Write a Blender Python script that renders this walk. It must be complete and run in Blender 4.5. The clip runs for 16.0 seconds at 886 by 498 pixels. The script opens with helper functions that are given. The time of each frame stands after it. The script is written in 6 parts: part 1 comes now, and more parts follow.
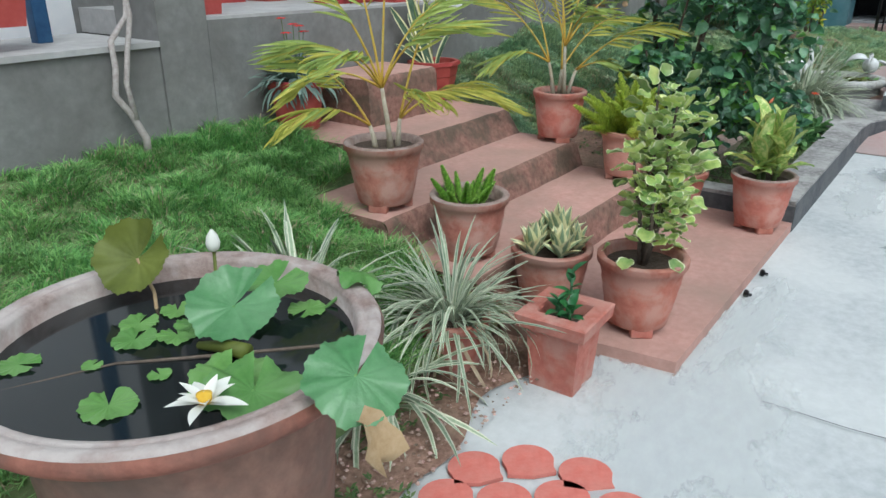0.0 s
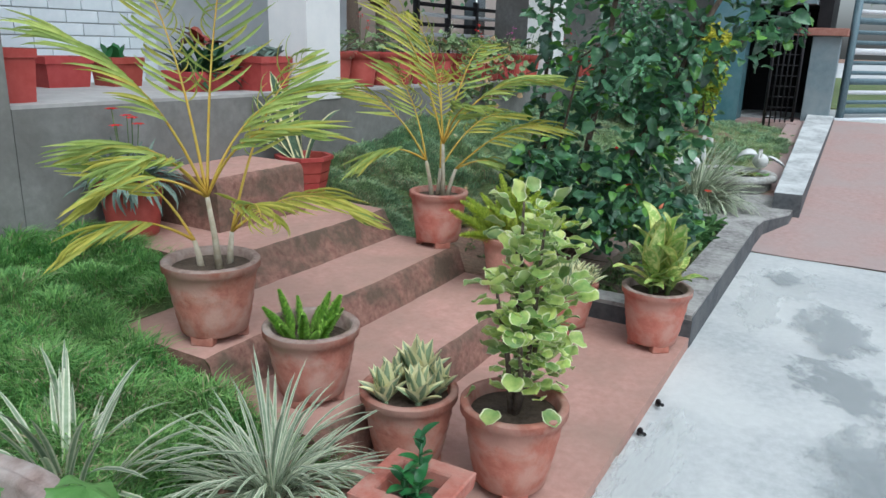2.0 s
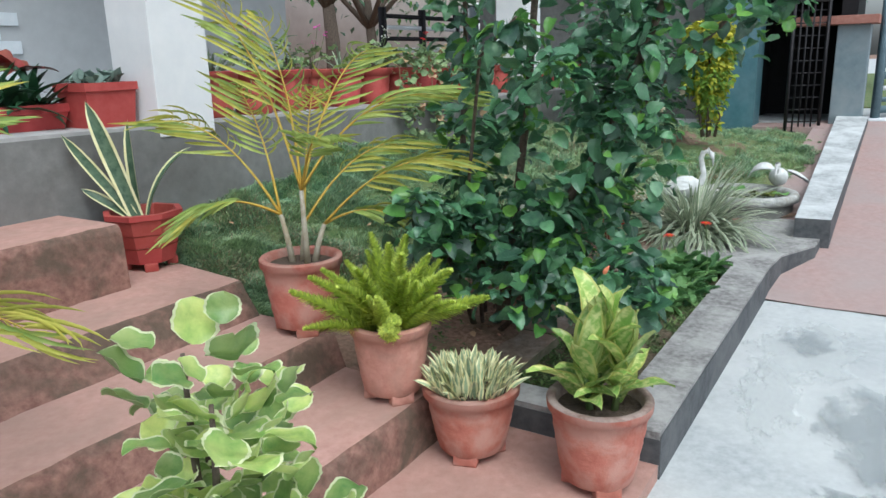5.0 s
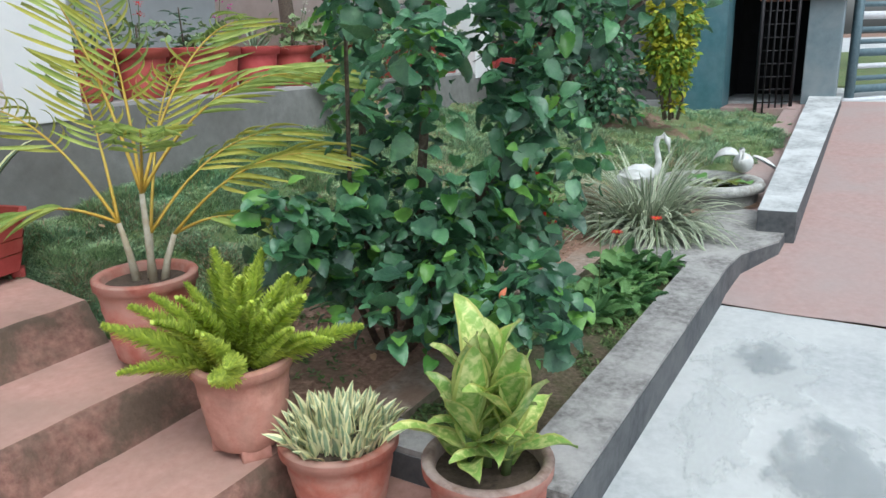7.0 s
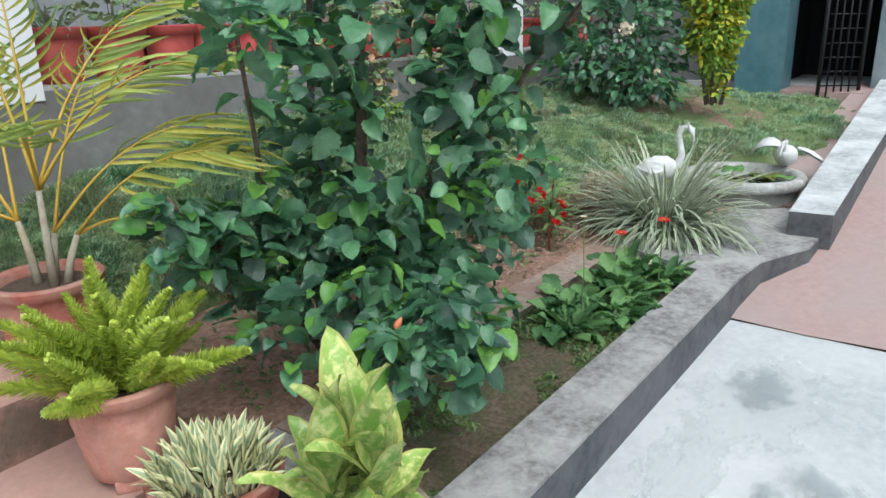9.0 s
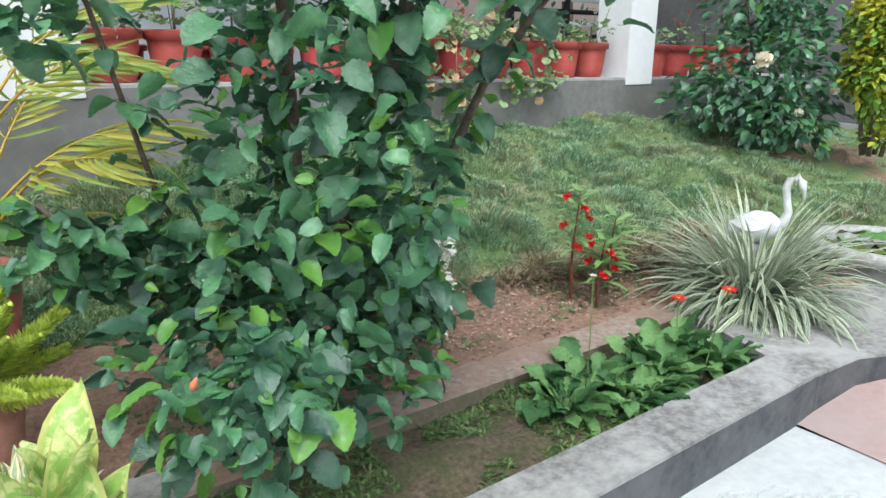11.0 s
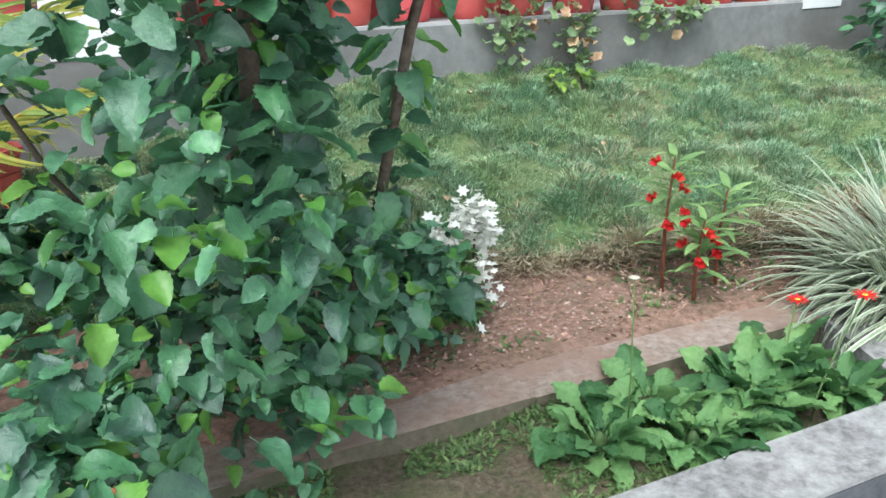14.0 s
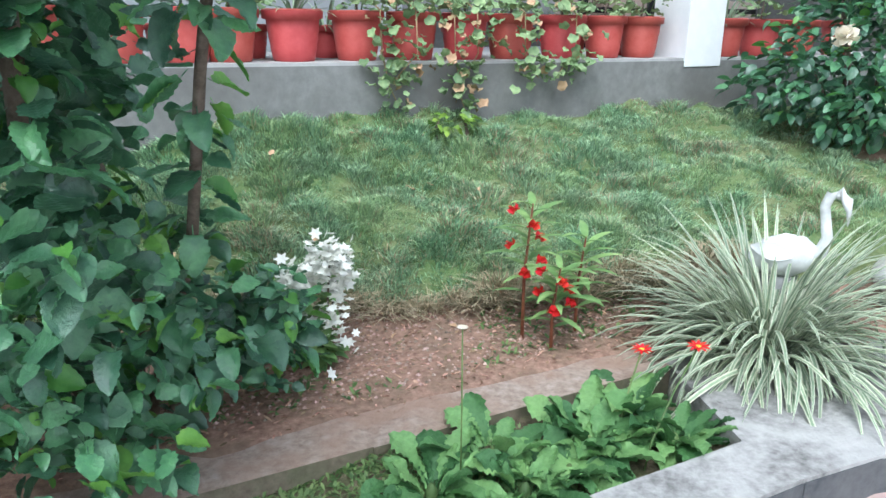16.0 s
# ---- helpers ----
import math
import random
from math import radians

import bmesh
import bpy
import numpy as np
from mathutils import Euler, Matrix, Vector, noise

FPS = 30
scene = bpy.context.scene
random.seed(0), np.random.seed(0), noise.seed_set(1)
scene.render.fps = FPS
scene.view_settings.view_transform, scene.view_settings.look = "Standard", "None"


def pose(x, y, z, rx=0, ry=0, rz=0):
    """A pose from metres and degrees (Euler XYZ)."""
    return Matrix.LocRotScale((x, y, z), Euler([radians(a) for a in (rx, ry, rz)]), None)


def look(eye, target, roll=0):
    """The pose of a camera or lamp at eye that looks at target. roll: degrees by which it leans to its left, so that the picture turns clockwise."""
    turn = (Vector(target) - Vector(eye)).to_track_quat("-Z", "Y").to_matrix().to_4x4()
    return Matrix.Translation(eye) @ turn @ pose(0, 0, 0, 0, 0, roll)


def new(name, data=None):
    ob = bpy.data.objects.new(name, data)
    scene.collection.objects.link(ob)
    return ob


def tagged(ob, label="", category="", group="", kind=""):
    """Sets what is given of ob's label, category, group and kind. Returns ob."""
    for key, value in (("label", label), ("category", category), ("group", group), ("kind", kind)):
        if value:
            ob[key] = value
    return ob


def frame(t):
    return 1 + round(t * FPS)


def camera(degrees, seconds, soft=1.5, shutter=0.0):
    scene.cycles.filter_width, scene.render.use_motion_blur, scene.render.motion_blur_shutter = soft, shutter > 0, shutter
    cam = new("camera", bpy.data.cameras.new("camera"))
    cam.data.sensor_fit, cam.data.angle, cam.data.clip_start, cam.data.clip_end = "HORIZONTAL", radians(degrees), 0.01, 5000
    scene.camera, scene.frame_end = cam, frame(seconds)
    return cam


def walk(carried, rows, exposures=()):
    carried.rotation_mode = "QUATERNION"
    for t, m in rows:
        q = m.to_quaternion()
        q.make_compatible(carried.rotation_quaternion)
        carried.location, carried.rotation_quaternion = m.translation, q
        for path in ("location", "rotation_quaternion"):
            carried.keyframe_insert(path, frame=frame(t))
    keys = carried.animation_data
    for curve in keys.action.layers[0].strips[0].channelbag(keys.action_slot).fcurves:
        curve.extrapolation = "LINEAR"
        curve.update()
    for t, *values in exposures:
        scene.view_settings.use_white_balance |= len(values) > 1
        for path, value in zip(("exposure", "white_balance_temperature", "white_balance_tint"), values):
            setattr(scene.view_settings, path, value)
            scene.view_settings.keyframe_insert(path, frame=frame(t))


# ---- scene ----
cam = camera(62.6, 16.0)
K = 1.12   # metres to one unit of the plan: the risers come out at 0.14 to 0.16 m, the kerb at 0.17 m
PATH = [
    (0, (0.205, 0.252, 1.229), (0.169, 2.105, 0.477), -0.1),
    (0.5, (0.207, 0.405, 1.223), (0.282, 2.285, 0.544), 0.5),
    (1, (0.221, 0.503, 1.223), (0.361, 2.365, 0.507), -0.5),
    (1.5, (0.304, 0.611, 1.224), (0.453, 2.478, 0.523), -0.6),
    (2, (0.442, 0.706, 1.251), (0.626, 2.62, 0.701), 1.7),
    (2.5, (0.539, 0.818, 1.248), (0.822, 2.718, 0.691), 0.4),
    (3, (0.596, 1.016, 1.237), (0.744, 2.927, 0.666), -0.8),
    (3.5, (0.698, 1.158, 1.224), (0.776, 3.065, 0.625), -3.1),
    (4, (0.902, 1.303, 1.214), (0.933, 3.232, 0.689), -0.9),
    (4.5, (0.997, 1.461, 1.198), (1.114, 3.392, 0.69), -0.3),
    (5, (1.098, 1.672, 1.193), (1.189, 3.606, 0.692), -1.6),
    (5.2, (1.107, 1.714, 1.174), (1.238, 3.652, 0.7), -1.8),
    (7.3, (1.453, 2.13, 1.161), (1.585, 4.037, 0.574), -1.8),
    (7.5, (1.47, 2.154, 1.164), (1.575, 4.057, 0.557), -2.5),
    (8, (1.577, 2.199, 1.178), (1.584, 4.116, 0.605), -0.3),
    (8.5, (1.703, 2.215, 1.175), (1.69, 4.124, 0.579), 0.7),
    (9, (1.8, 2.328, 1.18), (1.739, 4.231, 0.567), -1.6),
    (9.5, (1.902, 2.448, 1.187), (1.763, 4.359, 0.613), -2.6),
    (10, (2.118, 2.537, 1.171), (1.772, 4.434, 0.639), -0.5),
    (12.3, (2.488, 3.029, 1.133), (1.708, 4.757, 0.495), -0.2),
    (12.5, (2.523, 3.066, 1.132), (1.675, 4.752, 0.471), -0.5),
    (13, (2.591, 3.133, 1.122), (1.673, 4.773, 0.44), -3.1),
    (13.5, (2.612, 3.256, 1.124), (1.622, 4.866, 0.47), -1.6),
    (14, (2.652, 3.347, 1.121), (1.624, 4.915, 0.425), -2.9),
    (14.5, (2.729, 3.408, 1.131), (1.618, 4.92, 0.439), -0.0),
    (15, (2.787, 3.444, 1.131), (1.729, 5.006, 0.467), -0.1),
    (15.5, (2.812, 3.468, 1.128), (1.842, 5.098, 0.493), -0.5),
    (16, (2.825, 3.481, 1.127), (1.946, 5.173, 0.524), 0.3),
]
walk(cam, [(t, look(Vector(eye) * K, Vector(target) * K, roll)) for t, eye, target, roll in PATH],
     [(0, 0.0, 5820, 3), (2.5, 0.02, 5750, 4), (5, 0.16, 5820, 4), (9, 0.25, 5950, 5), (10, 0.4, 5980, 5), (12.5, 0.72, 5980, 6), (14.5, 0.85, 5750, 5), (16, 0.85, 5600, 5)])

# ---- world and sun: a bright overcast afternoon ----
SKY, SUN = 0.185, 0.9
world = bpy.data.worlds.new("overcast_sky")
scene.world = world
world.use_nodes = True
wn = world.node_tree.nodes
sky = wn.new("ShaderNodeTexSky")
sky.sky_type, sky.sun_disc = "NISHITA", False
sky.sun_elevation, sky.sun_rotation = radians(58), radians(160)
sky.air_density, sky.dust_density, sky.ozone_density = 1.0, 4.0, 1.0
soft_sky = wn.new("ShaderNodeHueSaturation")
soft_sky.inputs["Saturation"].default_value = 0.35
world.node_tree.links.new(sky.outputs[0], soft_sky.inputs["Color"])
world.node_tree.links.new(soft_sky.outputs[0], wn["Background"].inputs["Color"])
wn["Background"].inputs["Strength"].default_value = SKY
sun = new("sun", bpy.data.lights.new("sun", "SUN"))
sun.data.energy, sun.data.angle, sun.data.color = SUN, radians(30), (1.0, 0.97, 0.92)
sun.matrix_world = look((0, 0, 10), (-0.18 * 10, 0.5 * 10, 10 - 8.5))

# ---- materials ----


def mat(name, c1, c2, scale=30.0, rough=0.75, bump=0.25, stain=None, big=3.0, amount=0.5, spec=0.3, vary=0.0, see=0.0, metal=0.0, veins=0.0, coat=0.0, detail=6.0, sharp=0.14):
    m = bpy.data.materials.new(name)
    m.use_nodes = True
    n, l = m.node_tree.nodes, m.node_tree.links
    b = n["Principled BSDF"]
    co = n.new("ShaderNodeTexCoord")
    fine = n.new("ShaderNodeTexNoise")
    fine.inputs["Scale"].default_value, fine.inputs["Detail"].default_value, fine.inputs["Roughness"].default_value = scale, detail, 0.65
    l.new(co.outputs["Object"], fine.inputs["Vector"])
    ramp = n.new("ShaderNodeValToRGB")
    ramp.color_ramp.elements[0].position, ramp.color_ramp.elements[1].position = 0.32, 0.68
    ramp.color_ramp.elements[0].color, ramp.color_ramp.elements[1].color = (*c1, 1), (*c2, 1)
    l.new(fine.outputs["Fac"], ramp.inputs["Fac"])
    colour = ramp.outputs["Color"]
    if stain:
        wide = n.new("ShaderNodeTexNoise")
        wide.inputs["Scale"].default_value, wide.inputs["Detail"].default_value, wide.inputs["Roughness"].default_value = big, 5.0, 0.6
        wide.inputs["Distortion"].default_value = 0.4
        l.new(co.outputs["Object"], wide.inputs["Vector"])
        edge = n.new("ShaderNodeMapRange")
        edge.inputs["From Min"].default_value, edge.inputs["From Max"].default_value = 0.52 - sharp, 0.52 + sharp
        edge.inputs["To Max"].default_value = amount
        l.new(wide.outputs["Fac"], edge.inputs["Value"])
        mix = n.new("ShaderNodeMix")
        mix.data_type = "RGBA"
        l.new(edge.outputs["Result"], mix.inputs["Factor"])
        l.new(colour, mix.inputs["A"])
        mix.inputs["B"].default_value = (*stain, 1)
        colour = mix.outputs["Result"]
    if vary:
        info, isl = n.new("ShaderNodeObjectInfo"), n.new("ShaderNodeNewGeometry")
        add = n.new("ShaderNodeMath")
        add.operation = "ADD"
        l.new(info.outputs["Random"], add.inputs[0])
        l.new(isl.outputs["Random Per Island"], add.inputs[1])
        half = n.new("ShaderNodeMath")
        half.operation = "FRACT"
        l.new(add.outputs[0], half.inputs[0])
        hue = n.new("ShaderNodeHueSaturation")
        rng = n.new("ShaderNodeMapRange")
        rng.inputs["To Min"].default_value, rng.inputs["To Max"].default_value = 1 - vary, 1 + vary
        l.new(half.outputs[0], rng.inputs["Value"])
        l.new(rng.outputs["Result"], hue.inputs["Value"])
        shift = n.new("ShaderNodeMapRange")
        shift.inputs["To Min"].default_value, shift.inputs["To Max"].default_value = 0.5 + vary * 0.04, 0.5 - vary * 0.06
        l.new(half.outputs[0], shift.inputs["Value"])
        l.new(shift.outputs["Result"], hue.inputs["Hue"])
        l.new(colour, hue.inputs["Color"])
        colour = hue.outputs["Color"]
    l.new(colour, b.inputs["Base Color"])
    b.inputs["Roughness"].default_value = rough
    b.inputs["Specular IOR Level"].default_value = spec
    b.inputs["Metallic"].default_value = metal
    b.inputs["Coat Weight"].default_value = coat
    if bump:
        bp = n.new("ShaderNodeBump")
        bp.inputs["Strength"].default_value, bp.inputs["Distance"].default_value = bump, 0.01
        l.new(fine.outputs["Fac"], bp.inputs["Height"])
        l.new(bp.outputs["Normal"], b.inputs["Normal"])
    if see:
        tr = n.new("ShaderNodeBsdfTranslucent")
        l.new(colour, tr.inputs["Color"])
        both = n.new("ShaderNodeMixShader")
        both.inputs["Fac"].default_value = see
        l.new(b.outputs[0], both.inputs[1])
        l.new(tr.outputs[0], both.inputs[2])
        l.new(both.outputs[0], n["Material Output"].inputs["Surface"])
    return m


CONCRETE = mat("drive_concrete", (0.36, 0.38, 0.38), (0.50, 0.52, 0.52), 26, 0.8, 0.2, (0.62, 0.63, 0.61), 1.3, 0.6, sharp=0.12)
PINK = mat("pink_cement", (0.42, 0.23, 0.19), (0.52, 0.31, 0.26), 34, 0.75, 0.3, (0.31, 0.21, 0.17), 3.0, 0.85, sharp=0.2)
RAMP = mat("pink_ramp_cement", (0.36, 0.24, 0.215), (0.44, 0.305, 0.28), 28, 0.8, 0.3, (0.37, 0.31, 0.295), 1.6, 0.75)
RISER = mat("brown_pink_riser", (0.17, 0.085, 0.066), (0.34, 0.19, 0.15), 38, 0.85, 1.0, (0.095, 0.078, 0.055), 6.5, 0.8, sharp=0.1)
KERB = mat("weathered_kerb_top", (0.15, 0.145, 0.138), (0.37, 0.36, 0.345), 36, 0.88, 0.8, (0.47, 0.46, 0.44), 5, 0.65, sharp=0.09)
LIMEKERB = mat("limed_kerb_top", (0.30, 0.31, 0.31), (0.50, 0.52, 0.52), 26, 0.85, 0.6, (0.66, 0.68, 0.67), 3.0, 0.8, sharp=0.1)
KERBDARK = mat("black_kerb_side", (0.045, 0.05, 0.055), (0.10, 0.105, 0.11), 25, 0.75, 0.4, (0.16, 0.16, 0.16), 5, 0.55)
SLAB = mat("old_stone_edge", (0.22, 0.165, 0.13), (0.42, 0.34, 0.285), 38, 0.9, 0.9, (0.29, 0.19, 0.14), 5, 0.8, sharp=0.1)
PLASTER = mat("grey_plaster", (0.175, 0.175, 0.168), (0.24, 0.24, 0.23), 22, 0.7, 0.2, (0.125, 0.12, 0.11), 2.6, 0.75)
COPING = mat("wall_coping", (0.36, 0.36, 0.35), (0.46, 0.45, 0.44), 22, 0.8, 0.2, (0.28, 0.27, 0.26), 5, 0.5)
WHITE = mat("white_paint", (0.74, 0.75, 0.76), (0.80, 0.80, 0.80), 14, 0.6, 0.06, (0.66, 0.66, 0.65), 2, 0.4)
BACKWALL = mat("house_grey_paint", (0.46, 0.48, 0.49), (0.52, 0.54, 0.55), 9, 0.7, 0.05)
TEAL = mat("teal_paint", (0.06, 0.15, 0.18), (0.09, 0.20, 0.235), 12, 0.6, 0.1, (0.16, 0.25, 0.28), 2.5, 0.6)
BLUEGREY = mat("blue_grey_paint", (0.15, 0.20, 0.225), (0.20, 0.255, 0.28), 14, 0.65, 0.1, (0.27, 0.30, 0.31), 3, 0.6)
DOORSHADE = mat("doorway_shade_black", (0.012, 0.012, 0.014), (0.02, 0.02, 0.022), 10, 0.9, 0.0)
IRON = mat("black_iron", (0.012, 0.012, 0.014), (0.03, 0.028, 0.03), 60, 0.5, 0.1, metal=0.3)
GATE = mat("grey_green_gate_paint", (0.10, 0.16, 0.19), (0.15, 0.22, 0.25), 20, 0.45, 0.05)
SILVER = mat("white_bar_and_gap", (0.62, 0.65, 0.68), (0.72, 0.74, 0.76), 20, 0.4, 0.0)
SOIL = mat("dark_soil", (0.035, 0.025, 0.018), (0.10, 0.075, 0.055), 70, 0.95, 1.0, (0.15, 0.11, 0.08), 14, 0.5)
DIRT = mat("reddish_dirt", (0.17, 0.095, 0.068), (0.40, 0.255, 0.19), 48, 0.95, 1.0, (0.17, 0.125, 0.085), 7, 0.65, sharp=0.1)
BEDSOIL = mat("mossy_bed_soil", (0.06, 0.048, 0.03), (0.19, 0.145, 0.10), 60, 0.95, 1.0, (0.065, 0.085, 0.03), 9, 0.65, sharp=0.1)
TURF = mat("turf_thatch", (0.07, 0.14, 0.045), (0.17, 0.22, 0.09), 60, 0.95, 0.8, (0.22, 0.20, 0.11), 5, 0.5)
TERRA = mat("painted_terracotta", (0.33, 0.105, 0.072), (0.44, 0.165, 0.12), 30, 0.7, 0.35, (0.43, 0.25, 0.20), 9, 0.75, vary=0.08, sharp=0.09)
TERRAPALE = mat("bleached_terracotta", (0.40, 0.185, 0.135), (0.53, 0.28, 0.22), 30, 0.8, 0.35, (0.36, 0.20, 0.15), 9, 0.75, vary=0.06, sharp=0.09)
TERRADARK = mat("weathered_terracotta", (0.26, 0.095, 0.066), (0.40, 0.17, 0.125), 28, 0.8, 0.4, (0.40, 0.27, 0.22), 9, 0.65, vary=0.05, sharp=0.09)
REDPOT = mat("red_painted_clay", (0.37, 0.06, 0.05), (0.45, 0.095, 0.08), 20, 0.5, 0.06, (0.36, 0.06, 0.05), 7, 0.5, vary=0.12)
RIMGREY = mat("lime_stained_rim", (0.19, 0.12, 0.095), (0.34, 0.25, 0.215), 44, 0.85, 0.5, (0.40, 0.34, 0.31), 12, 0.6)
PAVER = mat("red_paver", (0.52, 0.13, 0.10), (0.60, 0.19, 0.15), 40, 0.75, 0.3, (0.50, 0.26, 0.21), 10, 0.4)
TUBCLAY = mat("tub_clay", (0.19, 0.105, 0.078), (0.29, 0.17, 0.13), 20, 0.85, 0.3, (0.14, 0.11, 0.09), 4, 0.8)
TUBBAND = mat("tub_band", (0.21, 0.085, 0.062), (0.33, 0.14, 0.10), 26, 0.8, 0.4, (0.10, 0.075, 0.06), 5, 0.85)
TUBRIM = mat("tub_rim_stained", (0.20, 0.14, 0.12), (0.36, 0.28, 0.25), 34, 0.9, 0.6, (0.50, 0.46, 0.43), 7, 0.75)

# ---- mesh helpers ----
SITE = Matrix.Scale(K, 4) @ pose(0.89, 2.23, 0, 0, 0, 55)   # s runs along the drive, d away from it towards the house
rnd = random.Random(7)


class Buf:
    """Collects vertices, faces and material numbers."""

    def __init__(self):
        self.v, self.f, self.m = [], [], []

    def add(self, verts, faces, m=None, mi=0):
        k = len(self.v)
        if m is None:
            self.v.extend(tuple(p) for p in verts)
        else:
            self.v.extend(tuple(m @ Vector(p)) for p in verts)
        self.f.extend(tuple(i + k for i in f) for f in faces)
        self.m.extend(mi if isinstance(mi, list) else [mi] * len(faces))
        return self

    def box(self, x0, y0, z0, x1, y1, z1, m=None, mi=0, bevel=0.0):
        bm = bmesh.new()
        bmesh.ops.create_cube(bm, size=1)
        for p in bm.verts:
            p.co = Vector(((x0 + x1) / 2 + p.co.x * (x1 - x0), (y0 + y1) / 2 + p.co.y * (y1 - y0), (z0 + z1) / 2 + p.co.z * (z1 - z0)))
        if bevel:
            bmesh.ops.bevel(bm, geom=bm.edges[:], offset=bevel, segments=2, affect="EDGES", profile=0.6)
        bm.verts.index_update()
        self.add([p.co[:] for p in bm.verts], [[p.index for p in f.verts] for f in bm.faces], m, mi)
        bm.free()
        return self

    def lathe(self, prof, n=28, m=None, mi=0, closed=False, wob=0.0):
        v, f = [], []
        for i, (r, z) in enumerate(prof):
            for j in range(n):
                a = 2 * math.pi * j / n
                q = r * (1 + wob * math.sin(3 * a + i * 0.3))
                v.append((q * math.cos(a), q * math.sin(a), z))
        for i in range(len(prof) - 1):
            for j in range(n):
                f.append((i * n + j, i * n + (j + 1) % n, (i + 1) * n + (j + 1) % n, (i + 1) * n + j))
        if closed:
            f.append(tuple(range(n - 1, -1, -1)))
            f.append(tuple((len(prof) - 1) * n + j for j in range(n)))
        return self.add(v, f, m, mi)

    def tube(self, pts, radii, n=6, mi=0, m=None):
        pts = [Vector(p) for p in pts]
        v, f = [], []
        for i, p in enumerate(pts):
            t = (pts[min(i + 1, len(pts) - 1)] - pts[max(i - 1, 0)]).normalized()
            a = t.orthogonal().normalized()
            if abs(t.z) > 0.2:
                a = (Vector((1, 0, 0)) - t * t.x).normalized()
            b = t.cross(a)
            r = radii[i] if isinstance(radii, (list, tuple)) else radii
            for j in range(n):
                w = 2 * math.pi * j / n
                v.append(p + a * (r * math.cos(w)) + b * (r * math.sin(w)))
        for i in range(len(pts) - 1):
            for j in range(n):
                f.append((i * n + j, i * n + (j + 1) % n, (i + 1) * n + (j + 1) % n, (i + 1) * n + j))
        f.append(tuple(range(n - 1, -1, -1)))
        f.append(tuple((len(pts) - 1) * n + j for j in range(n)))
        return self.add(v, f, m, mi)

    def sheet(self, fn, nu, nv, mi=0):
        v = [fn(i / nu, j / nv) for i in range(nu + 1) for j in range(nv + 1)]
        f = [(i * (nv + 1) + j, (i + 1) * (nv + 1) + j, (i + 1) * (nv + 1) + j + 1, i * (nv + 1) + j + 1) for i in range(nu) for j in range(nv)]
        return self.add(v, f, None, mi)

    def prism(self, poly, z0, z1, m=None, mi=0):
        """poly: (x, y) or (x, y, top) corners, counter-clockwise."""
        n = len(poly)
        v = [(p[0], p[1], z0) for p in poly] + [(p[0], p[1], p[2] if len(p) > 2 else z1) for p in poly]
        f = [tuple(range(n - 1, -1, -1)), tuple(range(n, 2 * n))] + [(i, (i + 1) % n, n + (i + 1) % n, n + i) for i in range(n)]
        return self.add(v, f, m, mi)

    def mesh(self, name, mats, smooth=True):
        me = bpy.data.meshes.new(name)
        me.from_pydata(self.v, [], self.f)
        for x in mats:
            me.materials.append(x)
        me.polygons.foreach_set("material_index", self.m)
        if smooth:
            me.polygons.foreach_set("use_smooth", [True] * len(self.f))
        me.update()
        return me


def part(name, buf, mats, parent=None, label="", m=None, smooth=True):
    me = buf if isinstance(buf, bpy.types.Mesh) else buf.mesh(name, mats if isinstance(mats, (list, tuple)) else [mats], smooth)
    ob = new(name, me)
    if parent:
        ob.parent = parent
    if m is not None:
        ob.matrix_basis = m
    if label:
        ob["label"] = label
    return ob


def setting(name, buf, mats, label, category, smooth=False, m=SITE, kind="structure"):
    return tagged(part(name, buf, mats, None, "", m, smooth), label, category, kind=kind)


def thing(name, m, label, category, group=""):
    ob = new(name)
    ob.empty_display_size = 0.1
    ob.matrix_basis = m
    return tagged(ob, label, category, group)


def at(s, d, z=0.0, turn=0.0, rx=0.0, ry=0.0):
    return SITE @ pose(s, d, z, rx, ry, turn)


def spot(x, y, z=0.0, turn=0.0):
    return Matrix.Scale(K, 4) @ pose(x, y, z, 0, 0, turn)


def bump2(x, y, f=1.0):
    return noise.noise((x * f, y * f, 3.7))


# ---- the ground, the drive and the ramp ----


def ramp_z(s):
    return 0.0 if s < 3.4 else min((s - 3.4) / 4.5, 1.0) * 0.5 if s < 7.9 else 0.5


def ground_fn(u, v):
    s, d = -90 + 190 * u, -90 + 190 * v
    return (s, d, -0.045 + (0.5 if s > 9 else 0.0))


def lerp(x, pts):
    for (a, p), (b, q) in zip(pts, pts[1:]):
        if x <= b:
            return p + (q - p) * max(0.0, (x - a) / (b - a))
    return pts[-1][1]


setting("ground", Buf().sheet(ground_fn, 38, 38), DIRT, "bare reddish earth round the garden and drive", "ground")
setting("drive", Buf().sheet(lambda u, v: (-7 + 10.4 * u, -5 + 5.52 * v, 0.004 * bump2(u * 10, v * 5)), 60, 30), CONCRETE, "pale grey cement drive with lime-washed and damp patches", "drive", True)
setting("ramp", Buf().sheet(lambda u, v: (3.404 + 4.6 * u + (1 - u) * 0.012 * math.sin(v * 40), -5 + 5.25 * v, ramp_z(3.404 + 4.6 * u) + 0.004), 40, 20), RAMP, "faded pink cement ramp rising to the gate", "ramp", True)
setting("road", Buf().box(8.0, -30, 0.3, 60, 5, 0.49), CONCRETE, "grey road outside the gate", "road")

